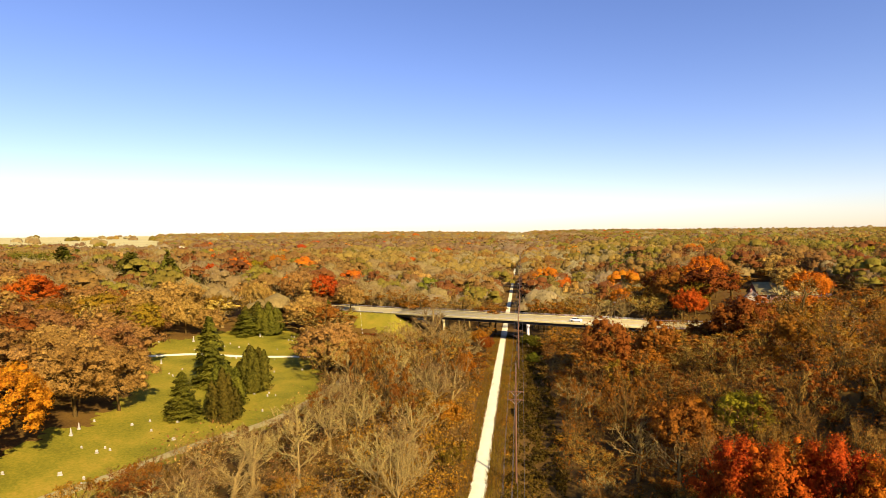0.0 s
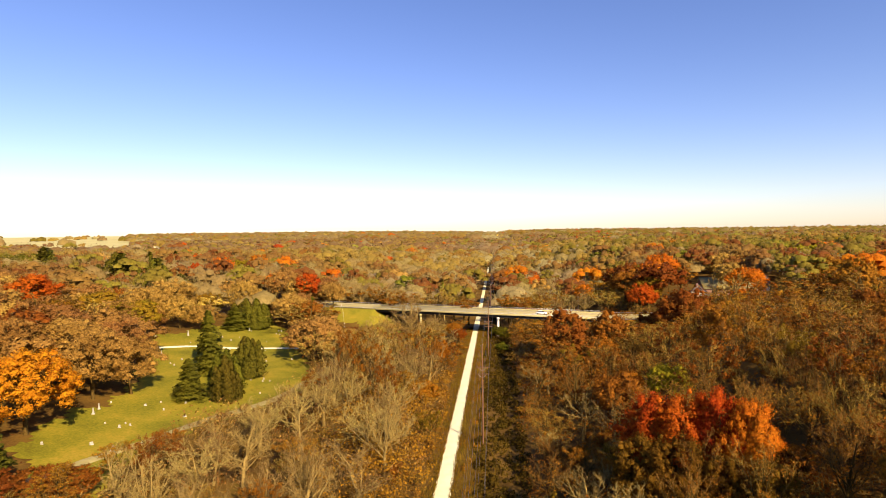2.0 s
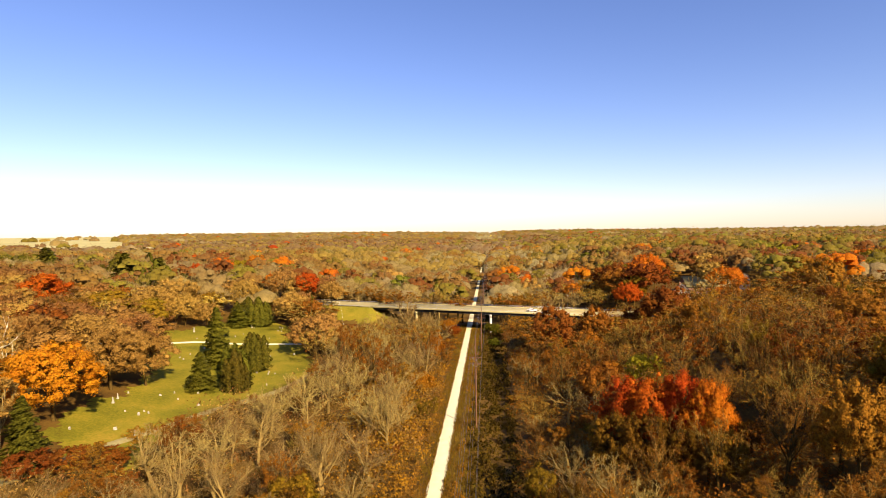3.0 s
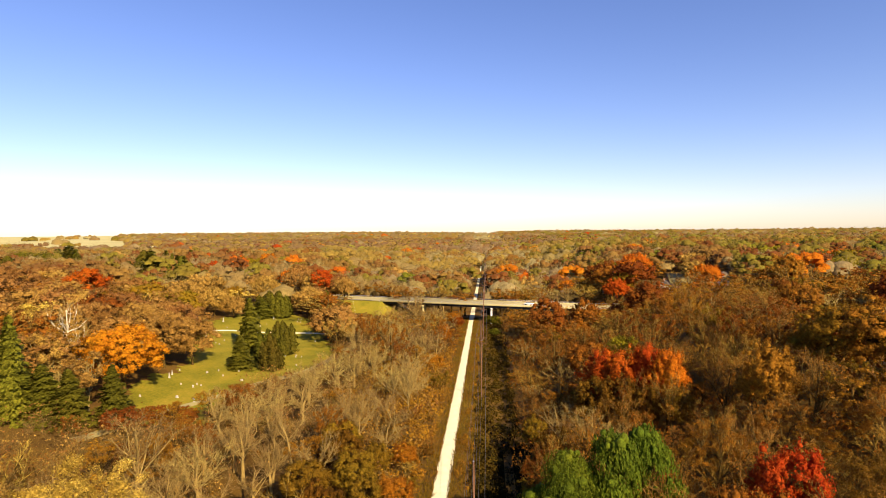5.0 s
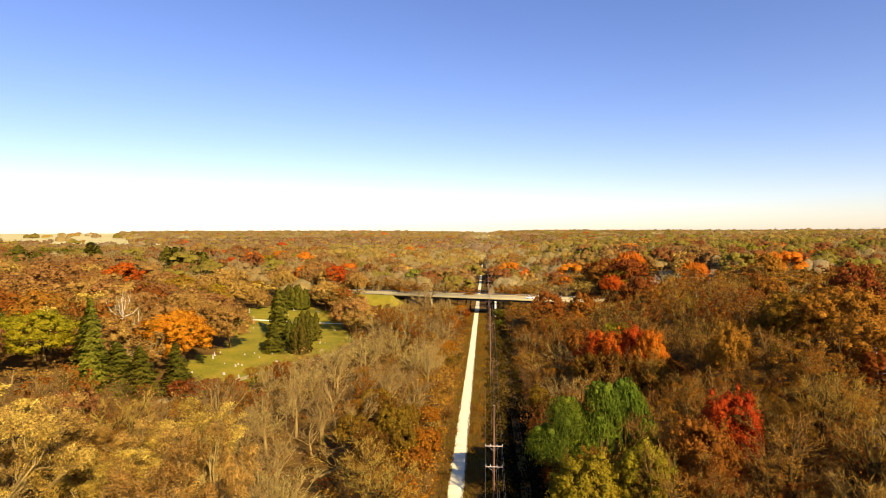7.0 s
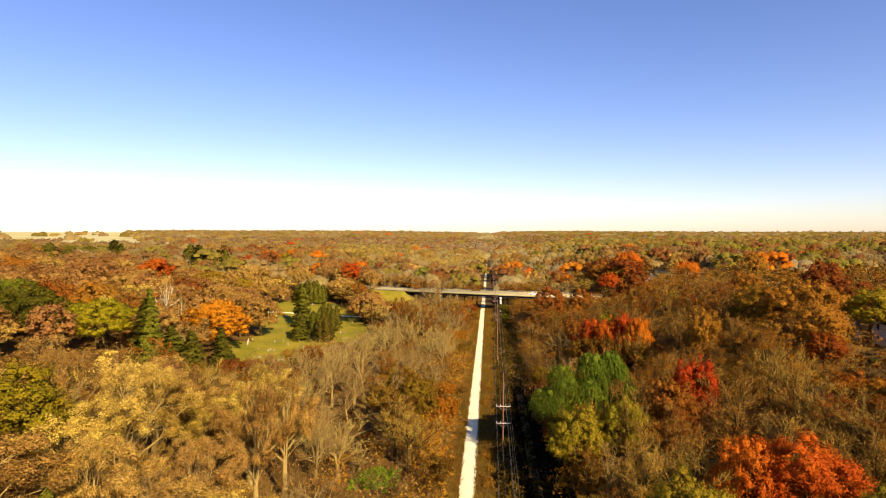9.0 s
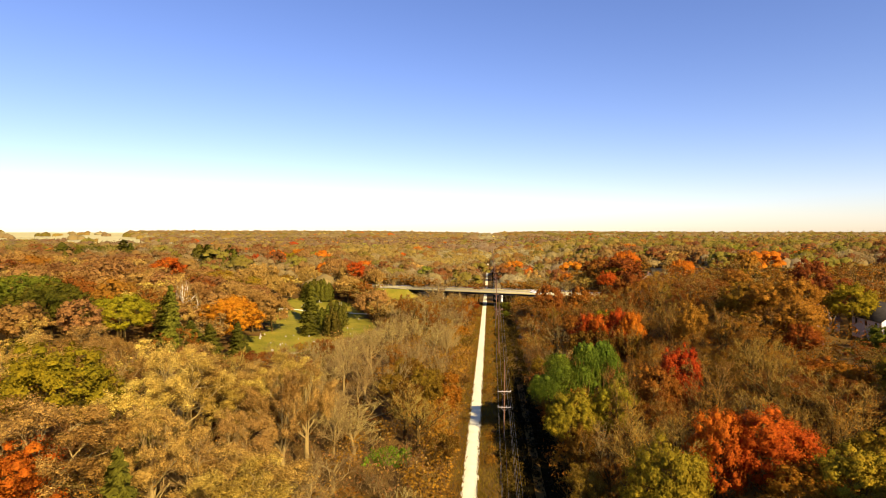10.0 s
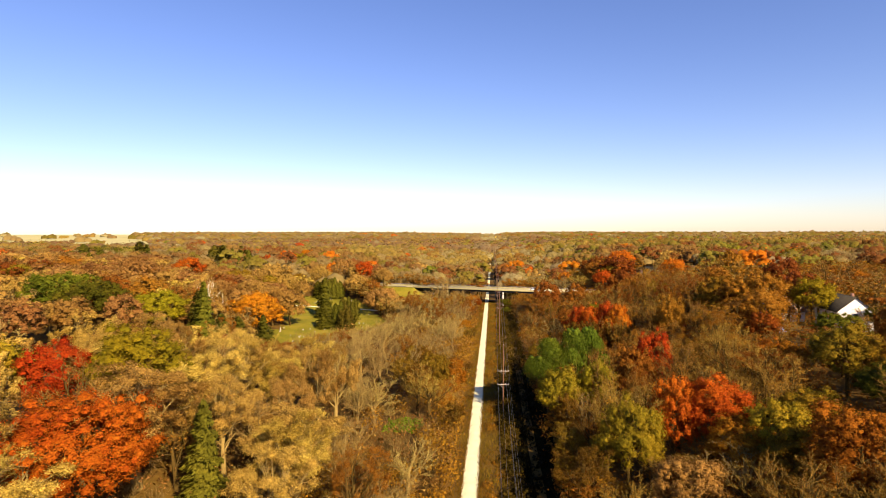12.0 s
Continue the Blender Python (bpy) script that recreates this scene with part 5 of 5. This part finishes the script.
thicket("scrub_russet", "russet", "twig_russet", bx[sel], by[sel], urng.uniform(3.0, 6.0, sel.sum()), 55, 70, "russet-brown scrub beside the trail")
bushes("weeds", "bright_weed", -20 + 8 * urng.uniform(0, 1, 120), -2 + 8 * urng.uniform(0, 1, 120), urng.uniform(0.3, 1.0, 120), 60, 0.26, "patch of bright green weeds in a clearing")

# ---- road and bridge ----


def road_strip(name, x0, x1, off0, off1, lift, material, label, category, n=None):
    n = n or max(2, int((x1 - x0) / 3))
    x = np.linspace(x0, x1, n)
    g = Geo()
    nrm = np.array([-SLOPE, 1.0]) * COS
    top = [np.stack([x + nrm[0] * o, road_y(x) + nrm[1] * o, road_z(x) + lift], 1) for o in (off0, off1)]
    v = np.concatenate(top)
    i = np.arange(n - 1)
    g.add(v, quads=np.stack([i, i + 1, n + i + 1, n + i], 1))
    return tagged(new(name, g.mesh(name, [material])), label, category, kind="structure")


road_strip("road_west", -330, DECK_L, -ROAD_HALF, ROAD_HALF, -0.02, "road_concrete", "pale concrete road on an embankment", "road")
road_strip("road_east", DECK_R, 330, -ROAD_HALF, ROAD_HALF, -0.02, "road_concrete", "pale concrete road leading into the trees", "road")
road_strip("trim_line_yellow", -200, 150, -0.12, 0.12, 0.012, "yellow_paint", "yellow centre line on the road", "road marking")
road_strip("trim_line_near", -200, 150, -5.3, -5.15, 0.012, "white_paint", "white edge line on the road", "road marking")
road_strip("trim_line_far", -200, 150, 5.15, 5.3, 0.012, "white_paint", "white edge line on the road", "road marking")

bridge = tagged(new("bridge"), "concrete road bridge with low parapets crossing the trail", "bridge")
mid_x = (DECK_L + DECK_R) / 2
bridge.matrix_basis = pose(mid_x, float(road_y(mid_x)), 9.0, 0, 0, ROAD_TURN)
HALF = (DECK_R - DECK_L) / 2 / COS
g = Geo()
bevelled(g, -HALF, -ROAD_HALF - 0.45, -0.32, HALF, ROAD_HALF + 0.45, -0.005, 0.02)
part("deck", g, "road_concrete", bridge)
for s, nm in ((-1, "near"), (1, "far")):
    g = Geo()
    bevelled(g, -HALF, s * (ROAD_HALF + 0.25) - 0.2, 0.0, HALF, s * (ROAD_HALF + 0.25) + 0.2, 0.32, 0.04)
    part("parapet", g, "concrete", bridge, "pale concrete parapet")
    g = Geo()
    for z in (0.55, 0.92):
        box(g, -HALF, s * (ROAD_HALF + 0.25) - 0.04, z, HALF, s * (ROAD_HALF + 0.25) + 0.04, z + 0.07)
    rail = part("railing", g, "galvanised", bridge, "grey metal railing")
    post = None
    for k in range(31):
        if post is None:
            g = Geo()
            bevelled(g, -0.06, -0.06, 0.30, 0.06, 0.06, 1.0, 0.01)
            post = part("post", g, "galvanised", bridge)
            data = post.data
        else:
            post = new("post", data)
            post.parent = bridge
        post.matrix_basis = pose(-HALF + 0.4 + k * (2 * HALF - 0.8) / 30, s * (ROAD_HALF + 0.25), 0)
for k in range(6):
    y = -ROAD_HALF + 0.6 + k * (2 * ROAD_HALF - 1.2) / 5
    g = Geo()
    box(g, -HALF, y - 0.06, -1.35, HALF, y + 0.06, -0.33)
    box(g, -HALF, y - 0.26, -1.42, HALF, y + 0.26, -1.35)
    part("girder", g, "steel_dark", bridge, "dark weathered steel girder")
for bx_ in (6.6, -29.0):
    g = Geo()
    lean_x = math.tan(radians(ROAD_TURN))
    q = ROAD_HALF - 0.2
    v = [(bx_ + w * 0.6 + k * q * lean_x, k * q, z) for z in (-2.3, -1.43) for w, k in ((-1, -1), (1, -1), (1, 1), (-1, 1))]
    g.add(v, quads=[(3, 2, 1, 0), (4, 5, 6, 7), (0, 1, 5, 4), (1, 2, 6, 5), (2, 3, 7, 6), (3, 0, 4, 7)])
    cap = part("pier_cap", g, "white_concrete" if bx_ > 0 else "concrete", bridge)
    for yy in (-5.2, 0.0, 5.2):
        g = Geo()
        cx = bx_ + yy * lean_x
        tube(g, [(cx, yy, -9.6), (cx, yy, -5), (cx, yy, -2.31)], [0.55, 0.55, 0.55], 16)
        part("column", g, "white_concrete" if bx_ > 0 else "concrete", bridge, "round pale concrete column", smooth=True)
for s in (-1, 1):
    g = Geo()
    bevelled(g, s * HALF - 0.6, -ROAD_HALF - 0.5, -3.6, s * HALF + 0.6, ROAD_HALF + 0.5, -0.33, 0.04)
    part("abutment", g, "concrete", bridge)
    for w in (-1, 1) if s < 0 else ():
        g = Geo()
        yy = w * (ROAD_HALF + 0.9)
        v = [(s * HALF, yy - 0.2, -0.1), (s * (HALF - 9), yy - 0.2, -5.6), (s * (HALF - 9), yy - 0.2, -6.6), (s * HALF, yy - 0.2, -3.0)]
        v += [(a, b + 0.4, c) for a, b, c in v]
        g.add(v, quads=[(0, 1, 2, 3), (7, 6, 5, 4), (0, 4, 5, 1), (3, 2, 6, 7), (1, 5, 6, 2), (0, 3, 7, 4)])
        part("wing_wall", g, "white_concrete", bridge, "sloping pale concrete wing wall")

# guard rails on the approaches
for x0, x1, o in ((-100, -47, -8.3), (-100, -47, 8.3), (54, 90, 8.3), (54, 90, -8.3)):
    rail = tagged(new("guard_rail"), "pale metal guard rail on short posts beside the road", "guard rail", "guard rails of the road")
    xs = np.arange(x0, x1, 3.0)
    nrm = np.array([-SLOPE, 1.0]) * COS
    P = np.stack([xs + nrm[0] * o, road_y(xs) + nrm[1] * o, land(xs + nrm[0] * o, road_y(xs) + nrm[1] * o)], 1)
    g = Geo()
    top = P + np.array([0, 0, 0.62])
    tube(g, top, [0.13] * len(top), 4)
    part("beam", g, "galvanised", rail)
    data = None
    for q in P:
        if data is None:
            g = Geo()
            bevelled(g, -0.08, -0.08, -0.3, 0.08, 0.08, 0.75, 0.01)
            ob = part("post", g, "arm_wood", rail)
            data = ob.data
        else:
            ob = new("post", data)
            ob.parent = rail
        ob.matrix_basis = pose(*q)

# white marker posts down the bank
post = None
for k in range(13):
    x, y = -66 + k * 0.9, 243 - k * 2.6
    m = pose(x, y, float(land(x, y)))
    if post is None:
        g = Geo()
        bevelled(g, -0.06, -0.06, -0.2, 0.06, 0.06, 0.6, 0.015)
        post = new("marker_post", g.mesh("marker_post", ["white_paint"]))
        post.matrix_basis = m
        tagged(post, "short white marker post on a grassy bank", "post", "marker posts on the bank")
    else:
        copy_thing(post, m)

# ---- power line ----
POLE_X = 6.4
POLE_Y = [-66, 13.5, 93, 172.5] + [252 + 79.5 * k for k in range(9)]
POLE_H = [16.6, 16.6, 21, 20] + [17.5] * 9
ARM_TOP = [10.2, 10.2, 16.3, 12.6] + [14.5] * 9
ARM_LOW = [6.9, 6.9, 14.9, 10.8] + [12.6] * 9


def pole_thing(x, y, h, arm_top, arm_low):
    pole = tagged(new("utility_pole"), "tall brown wooden utility pole with two crossarms", "utility pole", "poles along the trail")
    g = Geo()
    tube(g, [(0, 0, -0.5), (0, 0, h * 0.5), (0, 0, h)], [0.19, 0.16, 0.12], 10)
    part("shaft", g, "pole_wood", pole, smooth=True)
    worn = y < 60
    for z in (arm_top, arm_low):
        g = Geo()
        bevelled(g, -1.4, -0.22, z - 0.08, 1.4, -0.1, z + 0.08, 0.01)
        arm = part("crossarm", g, "arm_wood" if worn else "pole_wood", pole)
        for s in (-1, 1):
            g = Geo()
            tube(g, [(s * 0.85, -0.16, z - 0.08), (s * 0.12, -0.14, z - 0.75)], [0.025, 0.025], 5)
            part("brace", g, "galvanised", arm)
        for q in (-1.3, -0.5, 0.5, 1.3):
            g = Geo()
            tube(g, [(q, -0.16, z + 0.08), (q, -0.16, z + 0.18), (q, -0.16, z + 0.24), (q, -0.16, z + 0.34)], [0.03, 0.07, 0.05, 0.06], 8)
            part("insulator", g, "porcelain" if worn else "steel_dark", arm, smooth=True)
    g = Geo()
    tube(g, [(0, 0, h), (0, 0, h + 0.05)], [0.13, 0.09], 10)
    part("cap", g, "galvanised", pole)
    pole.matrix_basis = pose(x, y, float(land(x, y)))
    return pole


for y, h, up, low in zip(POLE_Y, POLE_H, ARM_TOP, ARM_LOW):
    pole_thing(POLE_X, y, h, up, low)


def cable(x, zs, ys, sag, r=0.013, label="bare overhead power cable strung between poles"):
    g = Geo()
    pts = []
    for (ya, za), (yb, zb) in zip(zip(ys, zs), zip(ys[1:], zs[1:])):
        for u in np.linspace(0, 1, 14, endpoint=False):
            pts.append((x, ya + (yb - ya) * u, za + (zb - za) * u - 4 * sag * u * (1 - u)))
    pts.append((x, ys[-1], zs[-1]))
    tube(g, pts, [r] * len(pts), 4)
    tagged(new("power_cable", g.mesh("power_cable", ["cable_metal"])), label, "cable", "cables of the power line")


for q in (-1.3, 1.3):
    cable(POLE_X + q, [z + 0.36 for z in ARM_TOP], POLE_Y, 1.1)
    cable(POLE_X + q, [z + 0.36 for z in ARM_LOW], POLE_Y, 1.1)
cable(POLE_X + 0.5, [z + 0.36 for z in ARM_TOP], POLE_Y, 1.1)
cable(POLE_X, [z + 0.1 for z in POLE_H], POLE_Y, 0.9)
cable(POLE_X - 0.2, [z - 1.5 for z in ARM_LOW], POLE_Y, 0.8, 0.018)

# street poles by the houses and the road
for x, y, h in ((49, 256, 10), (166, 272, 11), (153, 247, 10), (-160, 281, 11)):
    pole = tagged(new("street_pole"), "plain wooden street pole with a short arm", "pole", "poles near the houses")
    g = Geo()
    tube(g, [(0, 0, -0.4), (0, 0, h)], [0.16, 0.11], 8)
    part("shaft", g, "arm_wood", pole, smooth=True)
    g = Geo()
    bevelled(g, -0.9, -0.06, h - 0.7, 0.9, 0.06, h - 0.56, 0.01)
    part("crossarm", g, "arm_wood", pole)
    pole.matrix_basis = pose(x, y, float(land(x, y)), 0, 0, 20)

# ---- houses ----


def house(x, y, w, d, h, turn, wall_m, roof_m, label, lift=0.0, windows=3, rise=0.45):
    """A gabled house, ridge along its width."""
    ob = tagged(new("house"), label, "house", "houses among the trees")
    g = Geo()
    top = h + d / 2 * rise * 2
    v = [(-w / 2, -d / 2, -1.5), (w / 2, -d / 2, -1.5), (w / 2, d / 2, -1.5), (-w / 2, d / 2, -1.5), (-w / 2, -d / 2, h), (w / 2, -d / 2, h), (w / 2, d / 2, h), (-w / 2, d / 2, h),
         (-w / 2, 0, top - 0.1), (w / 2, 0, top - 0.1)]
    g.add(v, quads=[(0, 1, 5, 4), (2, 3, 7, 6)], tris=None)
    g.add(v, quads=[(1, 2, 6, 5), (3, 0, 4, 7)], tris=[(5, 6, 9), (7, 4, 8)])
    part("wall", g, wall_m, ob)
    o, t = 0.45, 0.18
    for s in (-1, 1):
        g = Geo()
        e = h - o * rise * 2 * 0.9
        a = [(-w / 2 - o, s * (d / 2 + o), e), (w / 2 + o, s * (d / 2 + o), e), (w / 2 + o, 0, top), (-w / 2 - o, 0, top)]
        a += [(p, q, r + t) for p, q, r in a]
        g.add(a, quads=[(0, 1, 2, 3), (7, 6, 5, 4), (0, 4, 5, 1), (1, 5, 6, 2), (2, 6, 7, 3), (3, 7, 4, 0)])
        part("roof", g, roof_m, ob)
    g = Geo()
    bevelled(g, w * 0.22, 0.3, top - 1.2, w * 0.22 + 0.7, 1.0, top + 0.8, 0.03)
    part("chimney", g, "brick_wall", ob)
    for side in (-1, 1):
        for k in range(windows):
            px = (k + 0.5) / windows * w - w / 2
            for z in ((1.0,) if h < 4 else (1.0, 3.6)):
                g = Geo()
                box(g, px - 0.6, side * d / 2 - 0.05, z - 0.08, px + 0.6, side * d / 2 + 0.05, z + 1.38)
                win = part("window", g, "white_paint", ob)
                g = Geo()
                box(g, px - 0.5, side * d / 2 - 0.07, z, px + 0.5, side * d / 2 + 0.07, z + 1.3)
                part("pane", g, "car_glass", win)
    for side in (-1, 1):
        for z in ((1.0,) if h < 4 else (1.0, 3.6)):
            g = Geo()
            box(g, side * w / 2 - 0.05, -0.7, z - 0.08, side * w / 2 + 0.05, 0.7, z + 1.38)
            win = part("window", g, "white_paint", ob)
            g = Geo()
            box(g, side * w / 2 - 0.07, -0.6, z, side * w / 2 + 0.07, 0.6, z + 1.3)
            part("pane", g, "car_glass", win)
    g = Geo()
    box(g, -0.5, -d / 2 - 0.06, -0.1, 0.5, -d / 2 + 0.06, 2.05)
    part("door", g, "brick_wall", ob)
    ob.matrix_basis = pose(x, y, float(land(x, y)) + lift, 0, 0, turn)
    return ob


house(103.2, 46.5, 13, 9, 5.6, -95, "white_paint", "shingle_dark", "white two-storey house with a dark shingle roof", rise=0.42)
house(92.9, 60.8, 11, 8, 3.2, 10, "white_paint", "shingle_brown", "low white house with a brown roof")
house(62.9, 10.8, 3.4, 2.6, 2.3, 25, "tan_siding", "shingle_brown", "small tan garden shed with a brown roof", windows=1)
house(91.3, 214.8, 9, 7.5, 3.0, 70, "tan_siding", "shingle_brown", "pale tan gabled house among red trees")
house(107.9, 230.6, 22, 9, 3.0, 5, "brick_wall", "gravel", "long low house with a weathered pale roof")
house(125.9, 250.8, 16, 9, 3.0, -8, "white_paint", "shingle_brown", "low white house with a grey-brown roof")
house(-137, 280, 12, 8, 3.0, 12, "white_paint", "concrete", "white house with a pale roof among oaks")
house(-101, 312, 11, 8, 4.6, -6, "white_paint", "shingle_dark", "white house glimpsed behind cedars")
for x, y, t, w, h in ((-889, 1173, 10, 17, 5), (-909, 1286, 60, 16, 7), (-935, 1300, 20, 14, 6), (-815, 1255, 80, 15, 7), (-852, 1001, 30, 26, 4), (-740, 920, 5, 30, 4), (-845, 1030, 40, 20, 5), (-780, 1260, 15, 14, 5)):
    house(x, y, w, 10, h, t, "white_paint", "shingle_brown" if h < 6 else "concrete", "far white house at the edge of the woods")

# a pale blue sheet over something by the houses
g = Geo()
v, q = [], []
for a in range(7):
    for b in range(5):
        u, w = a / 6, b / 4
        v.append((u * 4.4 - 2.2, w * 2.4 - 1.2, 1.3 * math.sin(math.pi * u) ** 0.5 * math.sin(math.pi * w) ** 0.5 + 0.05 * math.sin(a * 3 + b)))
q = [(a * 5 + b, (a + 1) * 5 + b, (a + 1) * 5 + b + 1, a * 5 + b + 1) for a in range(6) for b in range(4)]
g.add(v, quads=q)
sheet = new("tarpaulin", g.mesh("tarpaulin", ["blue_sheet"], True))
sheet.matrix_basis = pose(83.3, 40.8, float(land(83.3, 40.8)) + 0.05, 0, 0, 30)
tagged(sheet, "pale blue tarpaulin over a heap in a yard", "tarpaulin")

# ---- car on the bridge ----


def car_thing(x, o, turn):
    car = tagged(new("car"), "white car on the concrete bridge road", "car")
    prof = [(-2.25, 0.35), (-2.3, 0.75), (-2.15, 0.95), (-1.2, 1.05), (1.1, 1.0), (2.1, 0.88), (2.3, 0.65), (2.25, 0.35)]
    g = Geo()
    n = len(prof)
    v = [(a, -0.88, b) for a, b in prof] + [(a, 0.88, b) for a, b in prof]
    quads = [(i, (i + 1) % n, n + (i + 1) % n, n + i) for i in range(n)]
    g.add(v, quads=quads + [(0, 7, 6, 1), (1, 6, 5, 2), (2, 5, 4, 3), (8, 9, 14, 15), (9, 10, 13, 14), (10, 11, 12, 13)])
    part("body", g, "car_white", car)
    for nm, mat, k, z1 in (("windows", "car_glass", 0.0, 1.42), ("roof", "car_white", 0.1, 1.5)):
        g = Geo()
        lo = 1.0 if nm == "windows" else 1.42
        c0, c1 = (-1.75, 1.05) if nm == "windows" else (-1.35, 0.35)
        t0, t1 = (-1.35, 0.35) if nm == "windows" else (-1.2, 0.2)
        v = [(c0, -0.8, lo), (c1, -0.8, lo), (c1, 0.8, lo), (c0, 0.8, lo), (t0, -0.66, z1), (t1, -0.66, z1), (t1, 0.66, z1), (t0, 0.66, z1)]
        g.add(v, quads=[(0, 1, 5, 4), (1, 2, 6, 5), (2, 3, 7, 6), (3, 0, 4, 7), (4, 5, 6, 7)])
        part(nm, g, mat, car)
    for a in (-1.4, 1.4):
        for s in (-1, 1):
            g = Geo()
            tube(g, [(a, s * 0.72, 0.33), (a, s * 0.74, 0.33), (a, s * 0.9, 0.33), (a, s * 0.91, 0.33)], [0.05, 0.33, 0.33, 0.05], 14)
            part("wheel", g, "rubber", car)
    nrm = np.array([-SLOPE, 1.0]) * COS
    car.matrix_basis = pose(x + nrm[0] * o, float(road_y(x)) + nrm[1] * o, float(road_z(x)), 0, 0, turn)


car_thing(28.5, -2.6, ROAD_TURN)

# ---- cemetery stones ----
srng = np.random.default_rng(41)


def stone_mesh(kind):
    g = Geo()
    if kind == "slab":
        prof = [(-0.32, 0), (-0.32, 0.75)] + [(-0.32 * math.cos(a), 0.75 + 0.2 * math.sin(a)) for a in np.linspace(0.3, math.pi - 0.3, 6)] + [(0.32, 0.75), (0.32, 0)]
        n = len(prof)
        v = [(a, -0.1, b) for a, b in prof] + [(a, 0.1, b) for a, b in prof]
        g.add(v, quads=[(i, (i + 1) % n, n + (i + 1) % n, n + i) for i in range(n)], tris=[(0, i + 1, i) for i in range(1, n - 1)] + [(n, n + i, n + i + 1) for i in range(1, n - 1)])
        bevelled(g, -0.45, -0.2, -0.15, 0.45, 0.2, 0.12, 0.02)
    elif kind == "block":
        bevelled(g, -0.55, -0.28, -0.15, 0.55, 0.28, 0.2, 0.03)
        bevelled(g, -0.42, -0.16, 0.2, 0.42, 0.16, 0.85, 0.05)
    else:
        bevelled(g, -0.5, -0.5, -0.15, 0.5, 0.5, 0.45, 0.04)
        bevelled(g, -0.32, -0.32, 0.45, 0.32, 0.32, 1.0, 0.04)
        tube(g, [(0, 0, 1.0), (0, 0, 2.3), (0, 0, 2.6)], [0.3, 0.2, 0.01], 4)
    return g


STONES = {"slab": ("upright weathered pale headstone on the lawn", None), "block": ("low pale granite grave marker on the lawn", None), "obelisk": ("pale stone obelisk grave monument on the lawn", None)}
stone_first = {}


def stone(kind, x, y, k=1.0):
    m = pose(x, y, float(land(x, y)) + 0.06, srng.normal(0, 2), srng.normal(0, 2), 35 + srng.normal(0, 8)) @ Matrix.Diagonal((k, k, k, 1))
    if kind in stone_first:
        return copy_thing(stone_first[kind], m)
    ob = new("gravestone", stone_mesh(kind).mesh("gravestone", ["gravestone"]))
    ob.matrix_basis = m
    tagged(ob, STONES[kind][0], "gravestone", "gravestones of the cemetery")
    stone_first[kind] = ob
    return ob


for x, y, kd in ((-72.8, 92.7, "slab"), (-71.9, 83.2, "block"), (-71.5, 94.5, "slab"), (-68, 110.6, "block"), (-70.3, 105, "slab"), (-73.9, 109.5, "slab"), (-63.2, 102.2, "block"), (-59, 135.6, "slab"),
                 (-103.8, 173.5, "obelisk"), (-93.6, 179.3, "slab"), (-90.5, 195.4, "obelisk"), (-67.4, 157.7, "slab"), (-60.6, 163, "block"), (-98, 148, "obelisk")):
    stone(kd, x, y, 0.75)
made = 0
while made < 44:
    x, y = srng.uniform(-125, -46), srng.uniform(76, 218)
    if not inside(LAWN, x, y) or not inside(LAWN, x + 4, y - 4) or any((x - a) ** 2 + (y - b) ** 2 < (0.5 * c) ** 2 for a, b, c in TAKEN):
        continue
    stone(("slab", "block", "slab", "obelisk")[int(srng.choice(4, p=[0.5, 0.3, 0.13, 0.07]))], x, y, srng.uniform(0.5, 0.85))
    made += 1

# ---- fallen logs ----
for x0, y0, x1, y1, r in ((-28.5, 31, -23.5, 37, 0.3), (-25.5, 20.5, -20.8, 28.6, 0.26), (-36, 41, -31, 37, 0.16)):
    g = Geo()
    p = np.array([(x0 + (x1 - x0) * u, y0 + (y1 - y0) * u, float(land(x0 + (x1 - x0) * u, y0 + (y1 - y0) * u)) + r + 0.12 * math.sin(u * 5)) for u in np.linspace(0, 1, 7)])
    tube(g, p, np.linspace(r, r * 0.45, 7), 8)
    tube(g, [p[4], p[4] + np.array([0.5, -0.4, 0.9])], [r * 0.4, 0.03], 5)
    tagged(new("fallen_log", g.mesh("fallen_log", ["bark_pale"], True)), "pale fallen tree trunk on the woodland floor", "log", "fallen logs")
